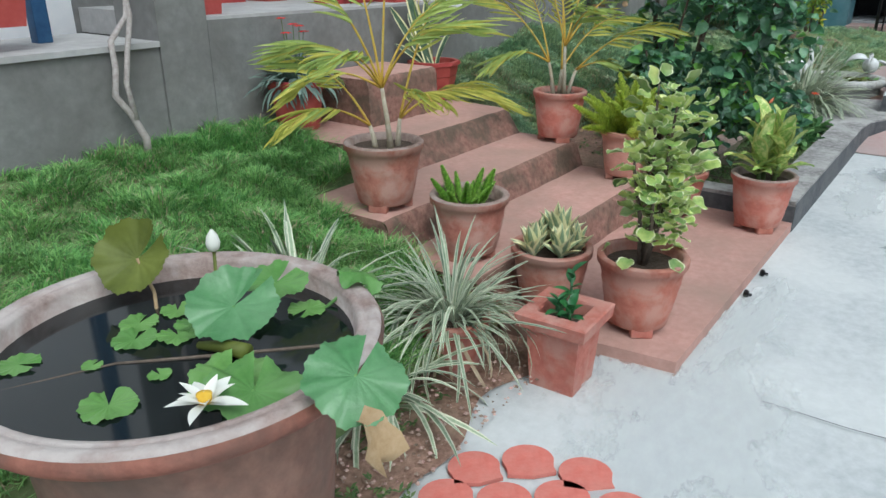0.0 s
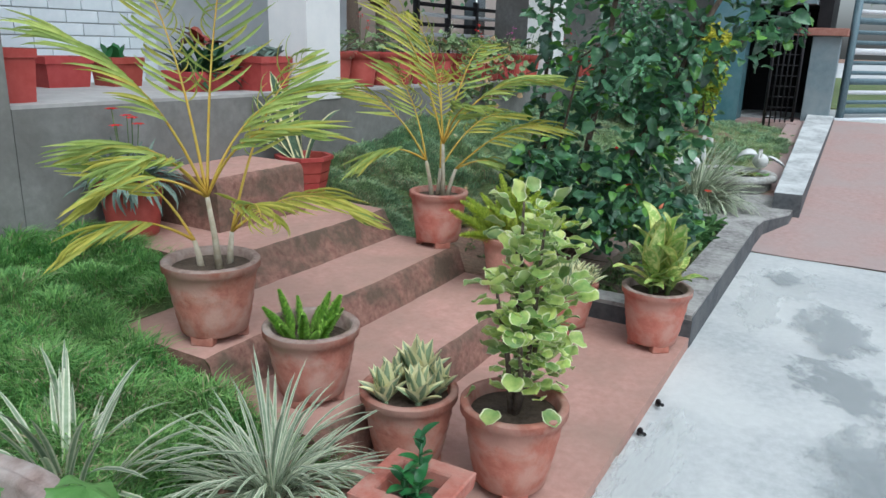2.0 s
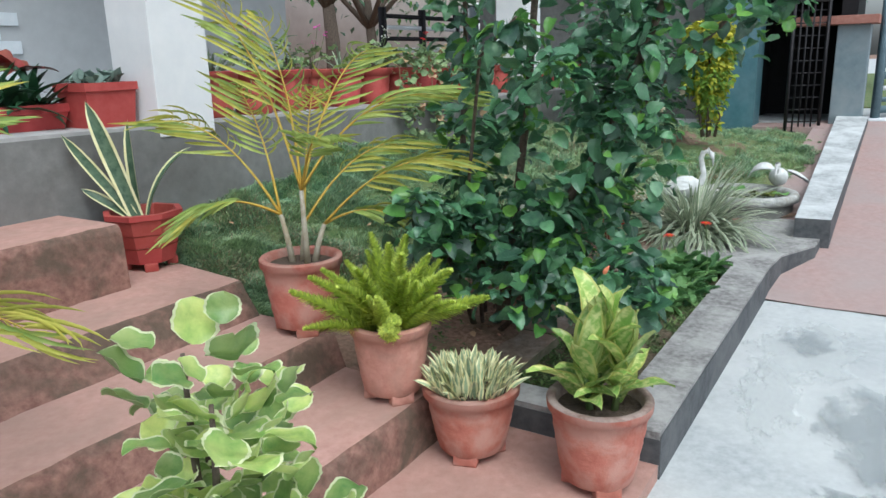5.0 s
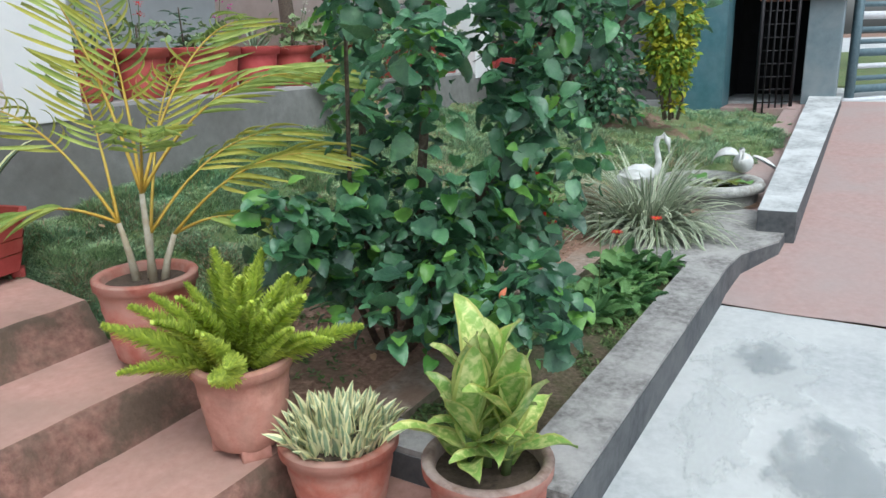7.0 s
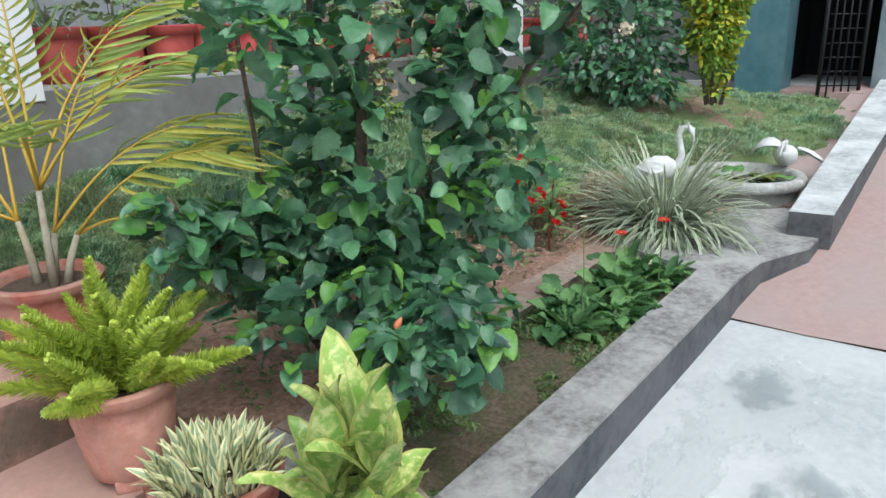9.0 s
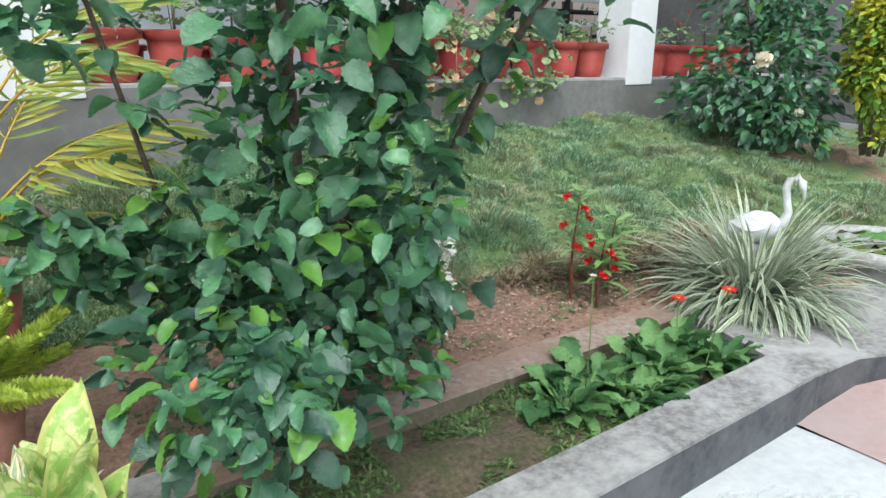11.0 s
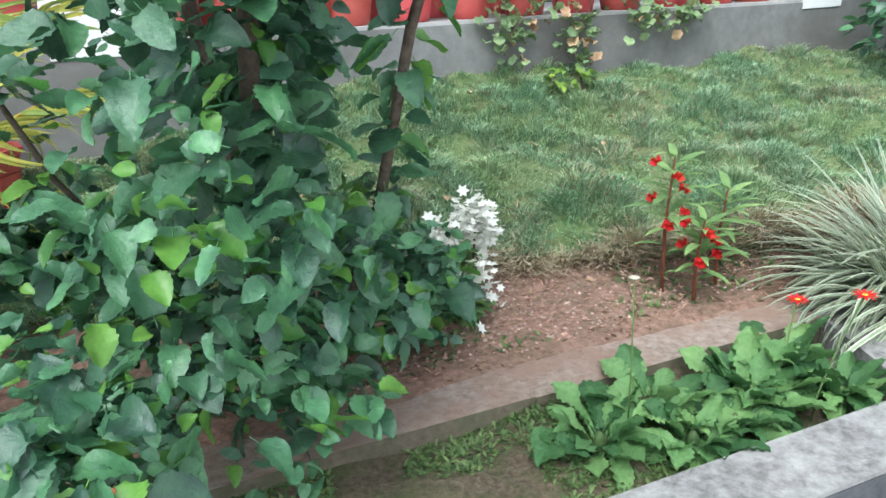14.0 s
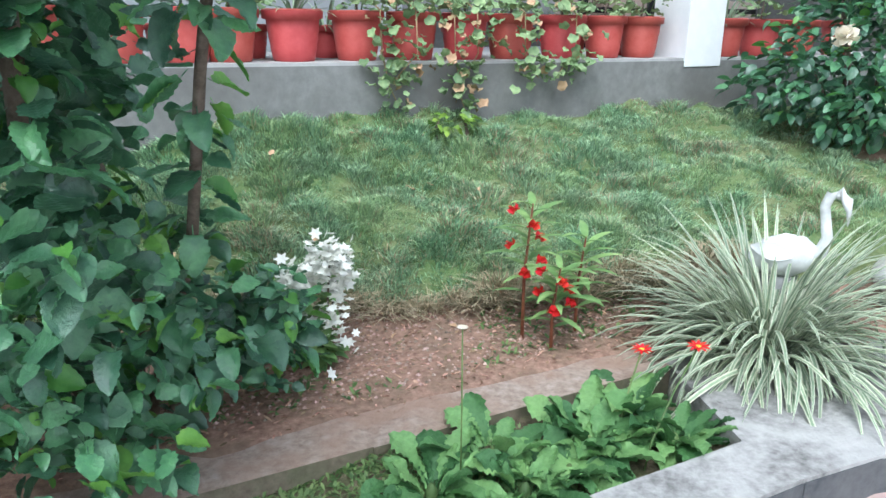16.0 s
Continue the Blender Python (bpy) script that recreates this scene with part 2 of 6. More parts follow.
# concrete apron in front of the platform, and the strip of dirt beside the tub
setting("dirt_strip", Buf().sheet(lambda u, v: (-2.6 + 2.5 * u, 0.33 + 0.06 * math.sin(u * 9) + 0.03 * math.sin(u * 31) + 1.1 * v, 0.012 + 0.05 * v + 0.012 * bump2(u * 12, v * 8)), 40, 24), DIRT, "crumbly brown dirt with weeds beside the lotus tub", "dirt", True)

# ---- steps ----
plat = Buf().prism([(0, 0), (1.56, 0.0), (1.56, 0.66), (0.0, 0.70), (-0.1, 0.40), (-0.03, 0.25)], -0.04, 0.05)


def step(name, front, back, s0, s1, z0, z1, lean=0.05, back_s1=None):
    """A cement step with a battered, worn riser and a rounded nose."""
    b = Buf()
    e = back_s1 or s1
    n = 22
    rows = [(front - lean, z0), (front - 0.012, z1 - 0.03), (front - 0.004, z1 - 0.01), (front + 0.012, z1), (back, z1)]
    def fn(u, v):
        i = min(int(v * 4 + 1e-6), 4)
        d, z = rows[i]
        w = 0.008 * bump2(u * 9 + d * 5, z * 9, 1.3) if i < 4 else 0
        return (s0 + (s1 - s0) * u if i < 4 else s0 + (e - s0) * u, d + w, z + (0.004 * bump2(u * 14, d, 1.0) if i in (2, 3) else 0))
    b.sheet(fn, n, 4)
    # The tread keeps the pink; riser, nose and ends take the darker brown.
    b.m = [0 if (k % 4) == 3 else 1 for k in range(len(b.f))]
    ring = [(front - lean, z0), (front - 0.012, z1 - 0.03), (front + 0.012, z1), (back, z1), (back, z0)]
    for s, flip in ((s0, 1), (s1, 0)):
        vs = [((e if (s == s1 and d == back) else s), d, z) for d, z in ring]
        fc = tuple(range(5)) if not flip else tuple(range(4, -1, -1))
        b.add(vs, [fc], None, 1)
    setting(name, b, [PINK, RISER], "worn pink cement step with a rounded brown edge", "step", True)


setting("platform", plat, PINK, "low pink cement platform holding flower pots", "platform")
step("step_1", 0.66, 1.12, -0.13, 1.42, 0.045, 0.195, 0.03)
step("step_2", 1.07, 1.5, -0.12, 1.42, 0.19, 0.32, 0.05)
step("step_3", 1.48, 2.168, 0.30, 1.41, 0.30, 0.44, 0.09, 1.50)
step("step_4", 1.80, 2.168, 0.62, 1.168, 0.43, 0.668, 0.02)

# ---- kerb, bed and slabs ----
kerb = Buf().prism([(1.565, 0.0), (3.5, 0.0), (3.5, 0.17), (1.565, 0.17)], -0.04, 0.15)
setting("kerb", kerb, KERB, "weathered cement kerb beside the drive", "kerb")
# Upright kerb faces get a much darker colour than the tops.
setting("kerb_face", Buf().prism([(1.566, -0.004), (3.5, -0.004), (3.5, -0.001), (1.566, -0.001)], -0.03, 0.138), KERBDARK, "thin black plate on the kerb face", "kerb")
setting("kerb_end_face", Buf().prism([(1.5605, -0.003), (1.5635, -0.003), (1.5635, 0.76), (1.5605, 0.76)], 0.051, 0.128), KERBDARK, "thin black plate on the end of the kerb", "kerb")
kerb_2 = Buf().prism([(3.502, 0.0), (3.75, -0.02), (4.05, -0.15), (4.515, -0.17), (4.9, 0.3), (4.5, 0.7), (3.66, 0.62), (3.502, 0.17)], -0.04, 0.148)
setting("kerb_bend", kerb_2, KERB, "weathered cement kerb bending towards the ramp", "kerb")
setting("kerb_bend_face", Buf().prism([(3.505, -0.004), (3.75, -0.024), (4.05, -0.154), (4.515, -0.174), (4.515, -0.171), (4.05, -0.151), (3.75, -0.021), (3.505, -0.001)], -0.03, 0.138), KERBDARK, "thin black plate on the kerb face", "kerb")
setting("bed_end", Buf().prism([(1.565, 0.172), (1.69, 0.172), (1.69, 0.76), (1.565, 0.76)], -0.04, 0.146), KERB, "cement end wall of the flower bed", "kerb")
# Side faces are darker than the slab top, with a greenish stain.
SLABSIDE = mat("dark_stone_side", (0.12, 0.095, 0.07), (0.22, 0.18, 0.13), 36, 0.95, 0.7, (0.10, 0.11, 0.06), 7, 0.7)
edging = Buf()
for a, b, w in ((1.692, 2.13, 0.0), (2.1315, 2.69, 0.004), (2.6915, 3.64, 0.001)):
    edging.prism([(a, 0.55 + w), (b, 0.55 + w * 0.4), (b, 0.71 + w), (a, 0.715)], 0.0, 0.148 + w)
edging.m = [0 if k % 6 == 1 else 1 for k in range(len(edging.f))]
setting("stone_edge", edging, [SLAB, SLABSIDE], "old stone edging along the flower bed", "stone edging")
block = Buf().prism([(4.2, -0.02, 0.262), (4.22, -0.205, 0.262), (7.78, -0.2, 0.565), (7.78, 0.07, 0.565)], -0.04, 0.2)
block.m = [1 if k % 6 in (2, 3) else 0 for k in range(len(block.f))]
setting("ramp_kerb", block, [LIMEKERB, KERBDARK], "sloping whitish cement kerb with darker sides", "kerb")
setting("bed_soil", Buf().sheet(lambda u, v: (1.69 + 1.83 * u, 0.16 + 0.45 * v, 0.086 + 0.034 * v + 0.026 * bump2(u * 7, v * 3, 1.5)), 40, 14), BEDSOIL, "dark mossy soil of the narrow flower bed", "soil", True)


def dirt_d(u):
    return lerp(1.4 + 6.5 * u, [(3.6, 0.655), (3.75, 0.5), (4.6, 0.3), (4.75, 0.0)])


def lawn_edge(s):
    return lerp(s, [(1.4, 1.45), (2.2, 1.42), (2.6, 1.32), (2.95, 1.24), (3.35, 1.12), (3.8, 1.0), (4.3, 0.95), (5.0, 0.7), (5.4, 0.3), (5.9, 0.1), (7.6, 0.1)])


def lawn_top(s):
    return lerp(s, [(1.4, 0.50), (1.8, 0.55), (2.16, 0.61), (2.7, 0.70), (3.5, 0.68), (5.2, 0.66), (7.6, 0.5)])


def dirt_z(s, d):
    return lerp(d, [(0.66, 0.142), (0.72, 0.156), (0.9, 0.165), (1.3, 0.20)]) + 0.015 * bump2(s, d, 5) + max(0.0, s - 4.4) * 0.045


def lawn_z(s, d):
    e = lawn_edge(s)
    t = (d - e) / (2.17 - e)
    low = 0.25 + max(0.0, s - 4.4) * 0.045
    return low + (lawn_top(s) - low) * max(t, 0.0) ** 0.85 + 0.05 * bump2(s, d, 3.1) + 0.055 * bump2(s, d, 8.5)


def left_z(s, d):
    under = 0.2 if s > -0.14 and d < 1.53 else 0.0
    return -under + lerp(d, [(0.3, 0.03), (0.8, 0.15), (1.2, 0.26), (1.7, 0.38), (2.2, 0.48)]) + 0.045 * bump2(s, d, 3.0) + 0.022 * bump2(s, d, 7)


setting("garden_dirt", Buf().sheet(lambda u, v: (1.40 + 6.5 * u, dirt_d(u) + (1.64 - dirt_d(u)) * v, dirt_z(1.40 + 6.5 * u, dirt_d(u) + (1.64 - dirt_d(u)) * v)), 90, 30), DIRT, "reddish bare dirt with dry bits under the shrubs", "dirt", True)
setting("lawn_right_turf", Buf().sheet(lambda u, v: (1.40 + 6.2 * u, lawn_edge(1.4 + 6.2 * u) + (2.175 - lawn_edge(1.4 + 6.2 * u)) * v, lawn_z(1.4 + 6.2 * u, lawn_edge(1.4 + 6.2 * u) + (2.175 - lawn_edge(1.4 + 6.2 * u)) * v) - (0.1 if v == 0 else 0)), 110, 30), TURF, "thatchy turf of the sloping lawn", "lawn", True)
setting("lawn_left_turf", Buf().sheet(lambda u, v: (-4.5 + 4.9 * u, 0.55 + 1.63 * v, left_z(-4.5 + 4.9 * u, 0.55 + 1.63 * v)), 80, 36), TURF, "thatchy turf of the lawn beside the steps", "lawn", True)

# ---- veranda ----


def wall_top(s):
    return 0.965 - 0.01 * s


vw = Buf().prism([(0.03, 2.17, wall_top(0)), (7.6, 2.17, wall_top(7.6)), (7.6, 2.42, wall_top(7.6)), (0.03, 2.42, wall_top(0))], 0.2, 1)
setting("wall_veranda", vw, PLASTER, "low grey plastered veranda wall carrying pots", "wall")
cop = Buf().prism([(0.03, 2.174, wall_top(0) + 0.014), (7.6, 2.174, wall_top(7.6) + 0.014), (7.6, 3.3, wall_top(7.6) + 0.014), (0.03, 3.3, wall_top(0) + 0.014)], 0.86, 1)
setting("veranda_ledge", cop, COPING, "pale cement ledge on the veranda wall", "ledge")
setting("veranda_floor", Buf().box(-3, 3.302, 0.3, 7.6, 4.6, 0.9), COPING, "grey veranda floor", "floor")
setting("wall_pier", Buf().box(-0.215, 2.165, 0.2, 0.025, 2.46, 3.0), PLASTER, "grey plastered pier at the end of the veranda", "pier")
setting("wall_left", Buf().prism([(-5, 2.175), (-0.217, 2.175), (-0.217, 2.40), (-5, 2.40)], 0.0, 0.875), PLASTER, "grey plastered low wall under the side ledge", "wall")
setting("side_ledge", Buf().prism([(-5, 2.16), (-0.219, 2.16), (-0.219, 2.74), (-5, 2.74)], 0.878, 0.9), COPING, "pale cement side ledge", "ledge")
for k, (a, b) in enumerate(((1.66, 1.95), (5.2, 5.47))):
    setting("pillar_%d" % (k + 1), Buf().box(a, 2.163, 0.91 - 0.03 * k, b, 2.435, 3.0, bevel=0.004), WHITE, "square white painted veranda pillar", "pillar")
setting("wall_back", Buf().box(-5, 3.9, 0.5, 4.3, 4.1, 3.0), BACKWALL, "grey painted house wall behind the veranda", "wall")
# Unseen slab added to shade the veranda; left open before s 1.6 for light.
setting("veranda_shade_slab", Buf().box(1.6, 2.12, 3.0, 7.6, 4.6, 3.15), WHITE, "unseen white slab added to shade the veranda", "ceiling")

# ---- leaf materials ----
HIB = mat("hibiscus_leaf", (0.064, 0.185, 0.09), (0.12, 0.275, 0.135), 55, 0.31, 0.5, (0.035, 0.105, 0.07), 24, 0.6, spec=0.9, vary=0.5, see=0.18)
HIBNEW = mat("young_hibiscus_leaf", (0.09, 0.25, 0.045), (0.16, 0.36, 0.07), 40, 0.35, 0.2, spec=0.5, vary=0.3, see=0.25)
BARK = mat("brown_bark", (0.08, 0.06, 0.045), (0.18, 0.14, 0.11), 60, 0.9, 0.6)
PALMG = mat("palm_leaflet", (0.28, 0.40, 0.09), (0.43, 0.53, 0.16), 30, 0.45, 0.05, vary=0.3, see=0.3)
PALMY = mat("yellowing_palm_leaflet", (0.42, 0.44, 0.07), (0.58, 0.56, 0.13), 30, 0.5, 0.05, vary=0.25, see=0.3)
RACHIS = mat("orange_palm_stalk", (0.46, 0.25, 0.03), (0.48, 0.40, 0.08), 9, 0.4, 0.05)
CANE = mat("pale_palm_cane", (0.34, 0.30, 0.22), (0.50, 0.46, 0.38), 30, 0.7, 0.3, (0.25, 0.18, 0.08), 14, 0.6)
FOX = mat("foxtail_needles", (0.50, 0.62, 0.10), (0.66, 0.76, 0.19), 30, 0.5, 0.0, vary=0.25, see=0.4)
FOXDARK = mat("young_foxtail_needles", (0.26, 0.50, 0.08), (0.44, 0.68, 0.16), 30, 0.5, 0.0, vary=0.35, see=0.4)
STRAP = mat("grey_green_strap", (0.19, 0.27, 0.165), (0.29, 0.37, 0.25), 25, 0.45, 0.05, vary=0.35, see=0.2)
STRAPW = mat("cream_strap_margin", (0.46, 0.50, 0.36), (0.62, 0.64, 0.50), 25, 0.5, 0.05, vary=0.25, see=0.2)
STRAPDRY = mat("dry_strap", (0.36, 0.28, 0.18), (0.48, 0.40, 0.28), 25, 0.8, 0.05, vary=0.2)
DUMB = mat("mottled_dumbcane_leaf", (0.19, 0.36, 0.07), (0.33, 0.50, 0.12), 18, 0.38, 0.1, (0.62, 0.66, 0.27), 34, 0.95, sharp=0.07, spec=0.4, vary=0.25, see=0.2)
DUMBY = mat("yellow_dumbcane_margin", (0.42, 0.46, 0.12), (0.55, 0.56, 0.20), 18, 0.45, 0.1, (0.20, 0.32, 0.06), 16, 0.5, vary=0.2, see=0.2)
ARALIA = mat("aralia_leaf", (0.16, 0.33, 0.08), (0.36, 0.52, 0.14), 34, 0.33, 0.25, (0.58, 0.64, 0.24), 16, 0.8, spec=0.6, vary=0.5, see=0.25)
ARALIAW = mat("cream_aralia_margin", (0.68, 0.70, 0.42), (0.80, 0.82, 0.58), 24, 0.4, 0.05, (0.52, 0.62, 0.26), 20, 0.5, vary=0.15, see=0.25)
AGAVE = mat("agave_green", (0.20, 0.29, 0.16), (0.36, 0.44, 0.28), 30, 0.45, 0.1, vary=0.2)
AGAVEW = mat("agave_cream_margin", (0.70, 0.66, 0.34), (0.82, 0.79, 0.52), 30, 0.45, 0.05, (0.50, 0.52, 0.24), 18, 0.4, vary=0.15)
SNAKE = mat("snake_plant_green", (0.03, 0.065, 0.04), (0.09, 0.15, 0.09), 26, 0.35, 0.05, (0.13, 0.19, 0.12), 40, 0.8)
SUCC = mat("dark_fleshy_leaf", (0.02, 0.10, 0.03), (0.04, 0.17, 0.05), 20, 0.3, 0.05, spec=0.5, vary=0.2)
GREYLEAF = mat("blue_grey_leaf", (0.12, 0.18, 0.15), (0.21, 0.28, 0.24), 30, 0.6, 0.05, vary=0.3, see=0.1)
GRASS = mat("fine_lawn_grass", (0.19, 0.36, 0.19), (0.33, 0.50, 0.32), 5.0, 0.6, 0.0, (0.36, 0.42, 0.27), 2.6, 0.6, vary=0.45, see=0.3)
PALEGRASS = mat("pale_lawn_grass", (0.27, 0.41, 0.21), (0.40, 0.52, 0.29), 6.0, 0.65, 0.0, vary=0.35, see=0.3)
LUSH = mat("lush_lawn_grass", (0.14, 0.36, 0.095), (0.25, 0.50, 0.16), 5.0, 0.6, 0.0, (0.25, 0.40, 0.15), 2.6, 0.5, vary=0.4, see=0.3)
DRYGRASS = mat("dry_grass", (0.34, 0.28, 0.17), (0.46, 0.40, 0.27), 20, 0.8, 0.0, vary=0.25)
LETTUCE = mat("gerbera_leaf", (0.07, 0.19, 0.06), (0.145, 0.31, 0.105), 70, 0.42, 0.6, (0.17, 0.32, 0.12), 16, 0.6, spec=0.4, vary=0.5, see=0.2)
WEED = mat("small_weed", (0.075, 0.14, 0.04), (0.16, 0.23, 0.09), 20, 0.6, 0.0, vary=0.4, see=0.2)
PAD = mat("lotus_pad", (0.085, 0.22, 0.045), (0.15, 0.32, 0.08), 22, 0.38, 0.25, (0.20, 0.35, 0.13), 10, 0.6, vary=0.15, see=0.15)
PADBLUE = mat("standing_lotus_leaf", (0.055, 0.18, 0.055), (0.10, 0.27, 0.095), 26, 0.36, 0.4, (0.17, 0.33, 0.16), 9, 0.7, spec=0.6, see=0.15)
PADOLD = mat("olive_lotus_leaf", (0.07, 0.09, 0.015), (0.14, 0.17, 0.03), 12, 0.55, 0.2, (0.20, 0.23, 0.05), 8, 0.5, see=0.15)
PETAL = mat("white_petal", (0.80, 0.80, 0.72), (0.86, 0.86, 0.80), 20, 0.5, 0.0, see=0.2)
CREAM = mat("cream_petal", (0.74, 0.66, 0.50), (0.82, 0.76, 0.64), 20, 0.5, 0.0, see=0.2)
RED = mat("red_petal", (0.72, 0.022, 0.02), (0.84, 0.06, 0.04), 30, 0.5, 0.0, vary=0.15, see=0.35)
MAGENTA = mat("magenta_petal", (0.62, 0.04, 0.36), (0.72, 0.12, 0.50), 30, 0.5, 0.0, see=0.2)
ORANGE = mat("orange_bud", (0.72, 0.20, 0.11), (0.80, 0.30, 0.16), 30, 0.5, 0.0)
POLLEN = mat("pollen_yellow", (0.60, 0.36, 0.03), (0.70, 0.46, 0.06), 60, 0.8, 0.2)
DEAD = mat("dead_leaf", (0.34, 0.23, 0.12), (0.50, 0.36, 0.22), 30, 0.9, 0.3, vary=0.3)
WATER = mat("dark_pond_water", (0.006, 0.009, 0.010), (0.012, 0.016, 0.017), 3, 0.06, 0.0, spec=0.5)

# ---- leaf shapes ----
SHAPES = {
    "ovate": lambda t: max(0.0, math.sin(math.pi * min(1, t ** 0.74))) ** 0.8,
    "lance": lambda t: math.sin(math.pi * t ** 0.8) ** 0.9,
    "strap": lambda t: min(1.0, 0.55 + t * 2) * (1 - t ** 5),
    "round": lambda t: max(0.0, 1 - abs(2 * t - 1) ** 2.6) ** 0.5,
    "sword": lambda t: (0.72 + 0.5 * t - 0.25 * t * t) * (1 - t ** 7),
}


def leaf(length, width, rows=5, shape="ovate", curl=0.5, fold=0.2, margin=False, wave=0.0, teeth=0.0, tilt=0.0, rim=0.62):
    """A leaf along +y that faces +z: vertices, faces, material numbers."""
    cols = [-1, -rim, 0, rim, 1] if margin else [-1, 0, 1]
    v, f, mi = [], [], []
    y, z, a = 0.0, 0.0, tilt
    for i in range(rows + 1):
        t = i / rows
        w = width / 2 * SHAPES[shape](max(t, 0.02))
        if i:
            a = tilt - curl * t
            y, z = y + length / rows * math.cos(a), z + length / rows * math.sin(a)
        for c in cols:
            q = w * (1 + (teeth if i % 2 else -teeth))
            up = fold * abs(c) * w + wave * width * math.sin(t * 9 + (0 if c > 0 else 1.7)) * abs(c) * 0.3
            v.append((c * q, y - math.sin(a) * up, z + math.cos(a) * up))
    k = len(cols)
    for i in range(rows):
        for j in range(k - 1):
            f.append((i * k + j, i * k + j + 1, (i + 1) * k + j + 1, (i + 1) * k + j))
            mi.append(1 if margin and j in (0, k - 2) else 0)
    return v, f, mi


def leaf_mesh(name, mats, *a, **k):
    v, f, mi = leaf(*a, **k)
    return Buf().add(v, f, None, mi).mesh(name, mats)


def broad_leaf(name, stuff, length, width, profile, curl=0.5, fold=0.25, rows=13, tooth=0.13, ripple=0.085, wave=0.06, stalk=0.22):
    """A toothed leaf with a sunken midrib, ribbed between its side veins, on a short stalk."""
    v, f = [], []
    y, z, k = 0.0, 0.0, 5
    for i in range(rows + 1):
        q = i / rows
        a = -curl * q
        if i:
            y, z = y + length / rows * math.cos(a), z + length / rows * math.sin(a)
        w = width / 2 * profile(q)
        for c in (-1, -0.55, 0, 0.55, 1):
            edge = abs(c) == 1
            x = c * w * (1 - (tooth if edge and i % 2 else 0.0))
            up = fold * abs(c) * w + (ripple * width * (1 if i % 2 else -1) * 0.5 if abs(c) == 0.55 else 0.0) + (wave * width * math.sin(q * 8 + c) if edge else 0.0) * min(1.0, 2 * w / width)
            v.append((x, y + (length / rows * 0.55 if edge and i % 2 else 0.0) - math.sin(a) * up, z + math.cos(a) * up))
    for i in range(rows):
        f += [(i * k + j, i * k + j + 1, (i + 1) * k + j + 1, (i + 1) * k + j) for j in range(k - 1)]
    b = Buf().add(v, f)
    h = width * 0.02
    b.add([(-h, 0, 0), (h, 0, 0), (h, -length * stalk, length * stalk * 0.25), (-h, -length * stalk, length * stalk * 0.25), (0, 0, -h), (0, -length * stalk, length * stalk * 0.25 - h)], [(0, 1, 2, 3), (4, 0, 3, 5), (1, 4, 5, 2)])
    return b.mesh(name, [stuff])


def ovate_profile(q):
    return max(0.02, math.sin(math.pi * (0.06 + 0.94 * q) ** 0.76)) ** 0.66 * (1.02 - 0.14 * q)


def lobed_profile(q):
    if q < 0.16:
        return 0.10
    u = (q - 0.16) / 0.84
    return max(0.03, (0.30 + 0.70 * math.sin(math.pi * 0.5 * min(1.0, u * 1.35)) ** 0.9) * (0.66 + 0.34 * abs(math.sin(u * 7.0)) ** 0.7) * (1 - u ** 7))


def aim(p, way, roll=0.0, size=1.0):
    """A pose at p whose +y runs along way, with +z upwards as far as it can."""
    y = Vector(way).normalized()
    x = y.cross(Vector((0, 0, 1)))
    x = x.normalized() if x.length > 0.05 else Vector((1, 0, 0))
    z = x.cross(y)
    m = Matrix((x, y, z)).transposed().to_4x4() @ Matrix.Rotation(roll, 4, "Y")
    return Matrix.Translation(p) @ m @ Matrix.Scale(size, 4)


def way(az, el):
    return Vector((math.cos(az) * math.cos(el), math.sin(az) * math.cos(el), math.sin(el)))


TAU = 2 * math.pi


def flower_pot(parent, R, h, base=0.68, stuff=TERRA, rim=TERRA, feet=3, soil=0.86, turn=0.0, band=False):
    """A tapered clay pot with a rolled lip, cut-out feet and earth."""
    f0 = 0.026 if feet else 0.0
    r0 = R * base
    prof = [(0.001, f0), (r0 - 0.004, f0), (r0, f0 + 0.006)]
    for k in (0.12, 0.28, 0.30, 0.48, 0.50, 0.66, 0.68, 0.80):
        prof.append((r0 + (R - 0.006 - r0) * k + (0.0022 if k in (0.28, 0.48, 0.66) else 0.0), f0 + (h - f0) * k * 0.97))
    if band:
        prof += [(R - 0.012, h * 0.80), (R + 0.004, h * 0.82), (R + 0.006, h - 0.006)]
    else:
        prof += [(R - 0.006, h - 0.03), (R, h - 0.026), (R + 0.001, h - 0.004)]
    body = part("pot", Buf().lathe(prof, 36, wob=0.004), stuff, parent)
    part("rim", Buf().lathe([(R + (0.006 if band else 0.001), h - 0.005), (R - 0.003, h), (R - 0.018, h), (R - 0.024, h - 0.006), (R - 0.03, h * soil - 0.01)], 36, wob=0.004), rim, body)
    for k in range(feet):
        a = turn + k * TAU / feet
        part("foot", Buf().box(-0.025, -0.036, 0, 0.012, 0.036, 0.034, bevel=0.005), stuff, body, "", Matrix.Translation((math.cos(a) * (r0 - 0.016), math.sin(a) * (r0 - 0.016), 0)) @ Matrix.Rotation(a, 4, "Z"))
    rr = R - 0.026
    part("soil", Buf().sheet(lambda u, v: (rr * u * math.cos(v * TAU), rr * u * math.sin(v * TAU), h * soil + 0.012 * bump2(u * math.cos(v * TAU), u * math.sin(v * TAU), 3) * (1 - u)), 6, 24), SOIL, parent)
    return h * soil


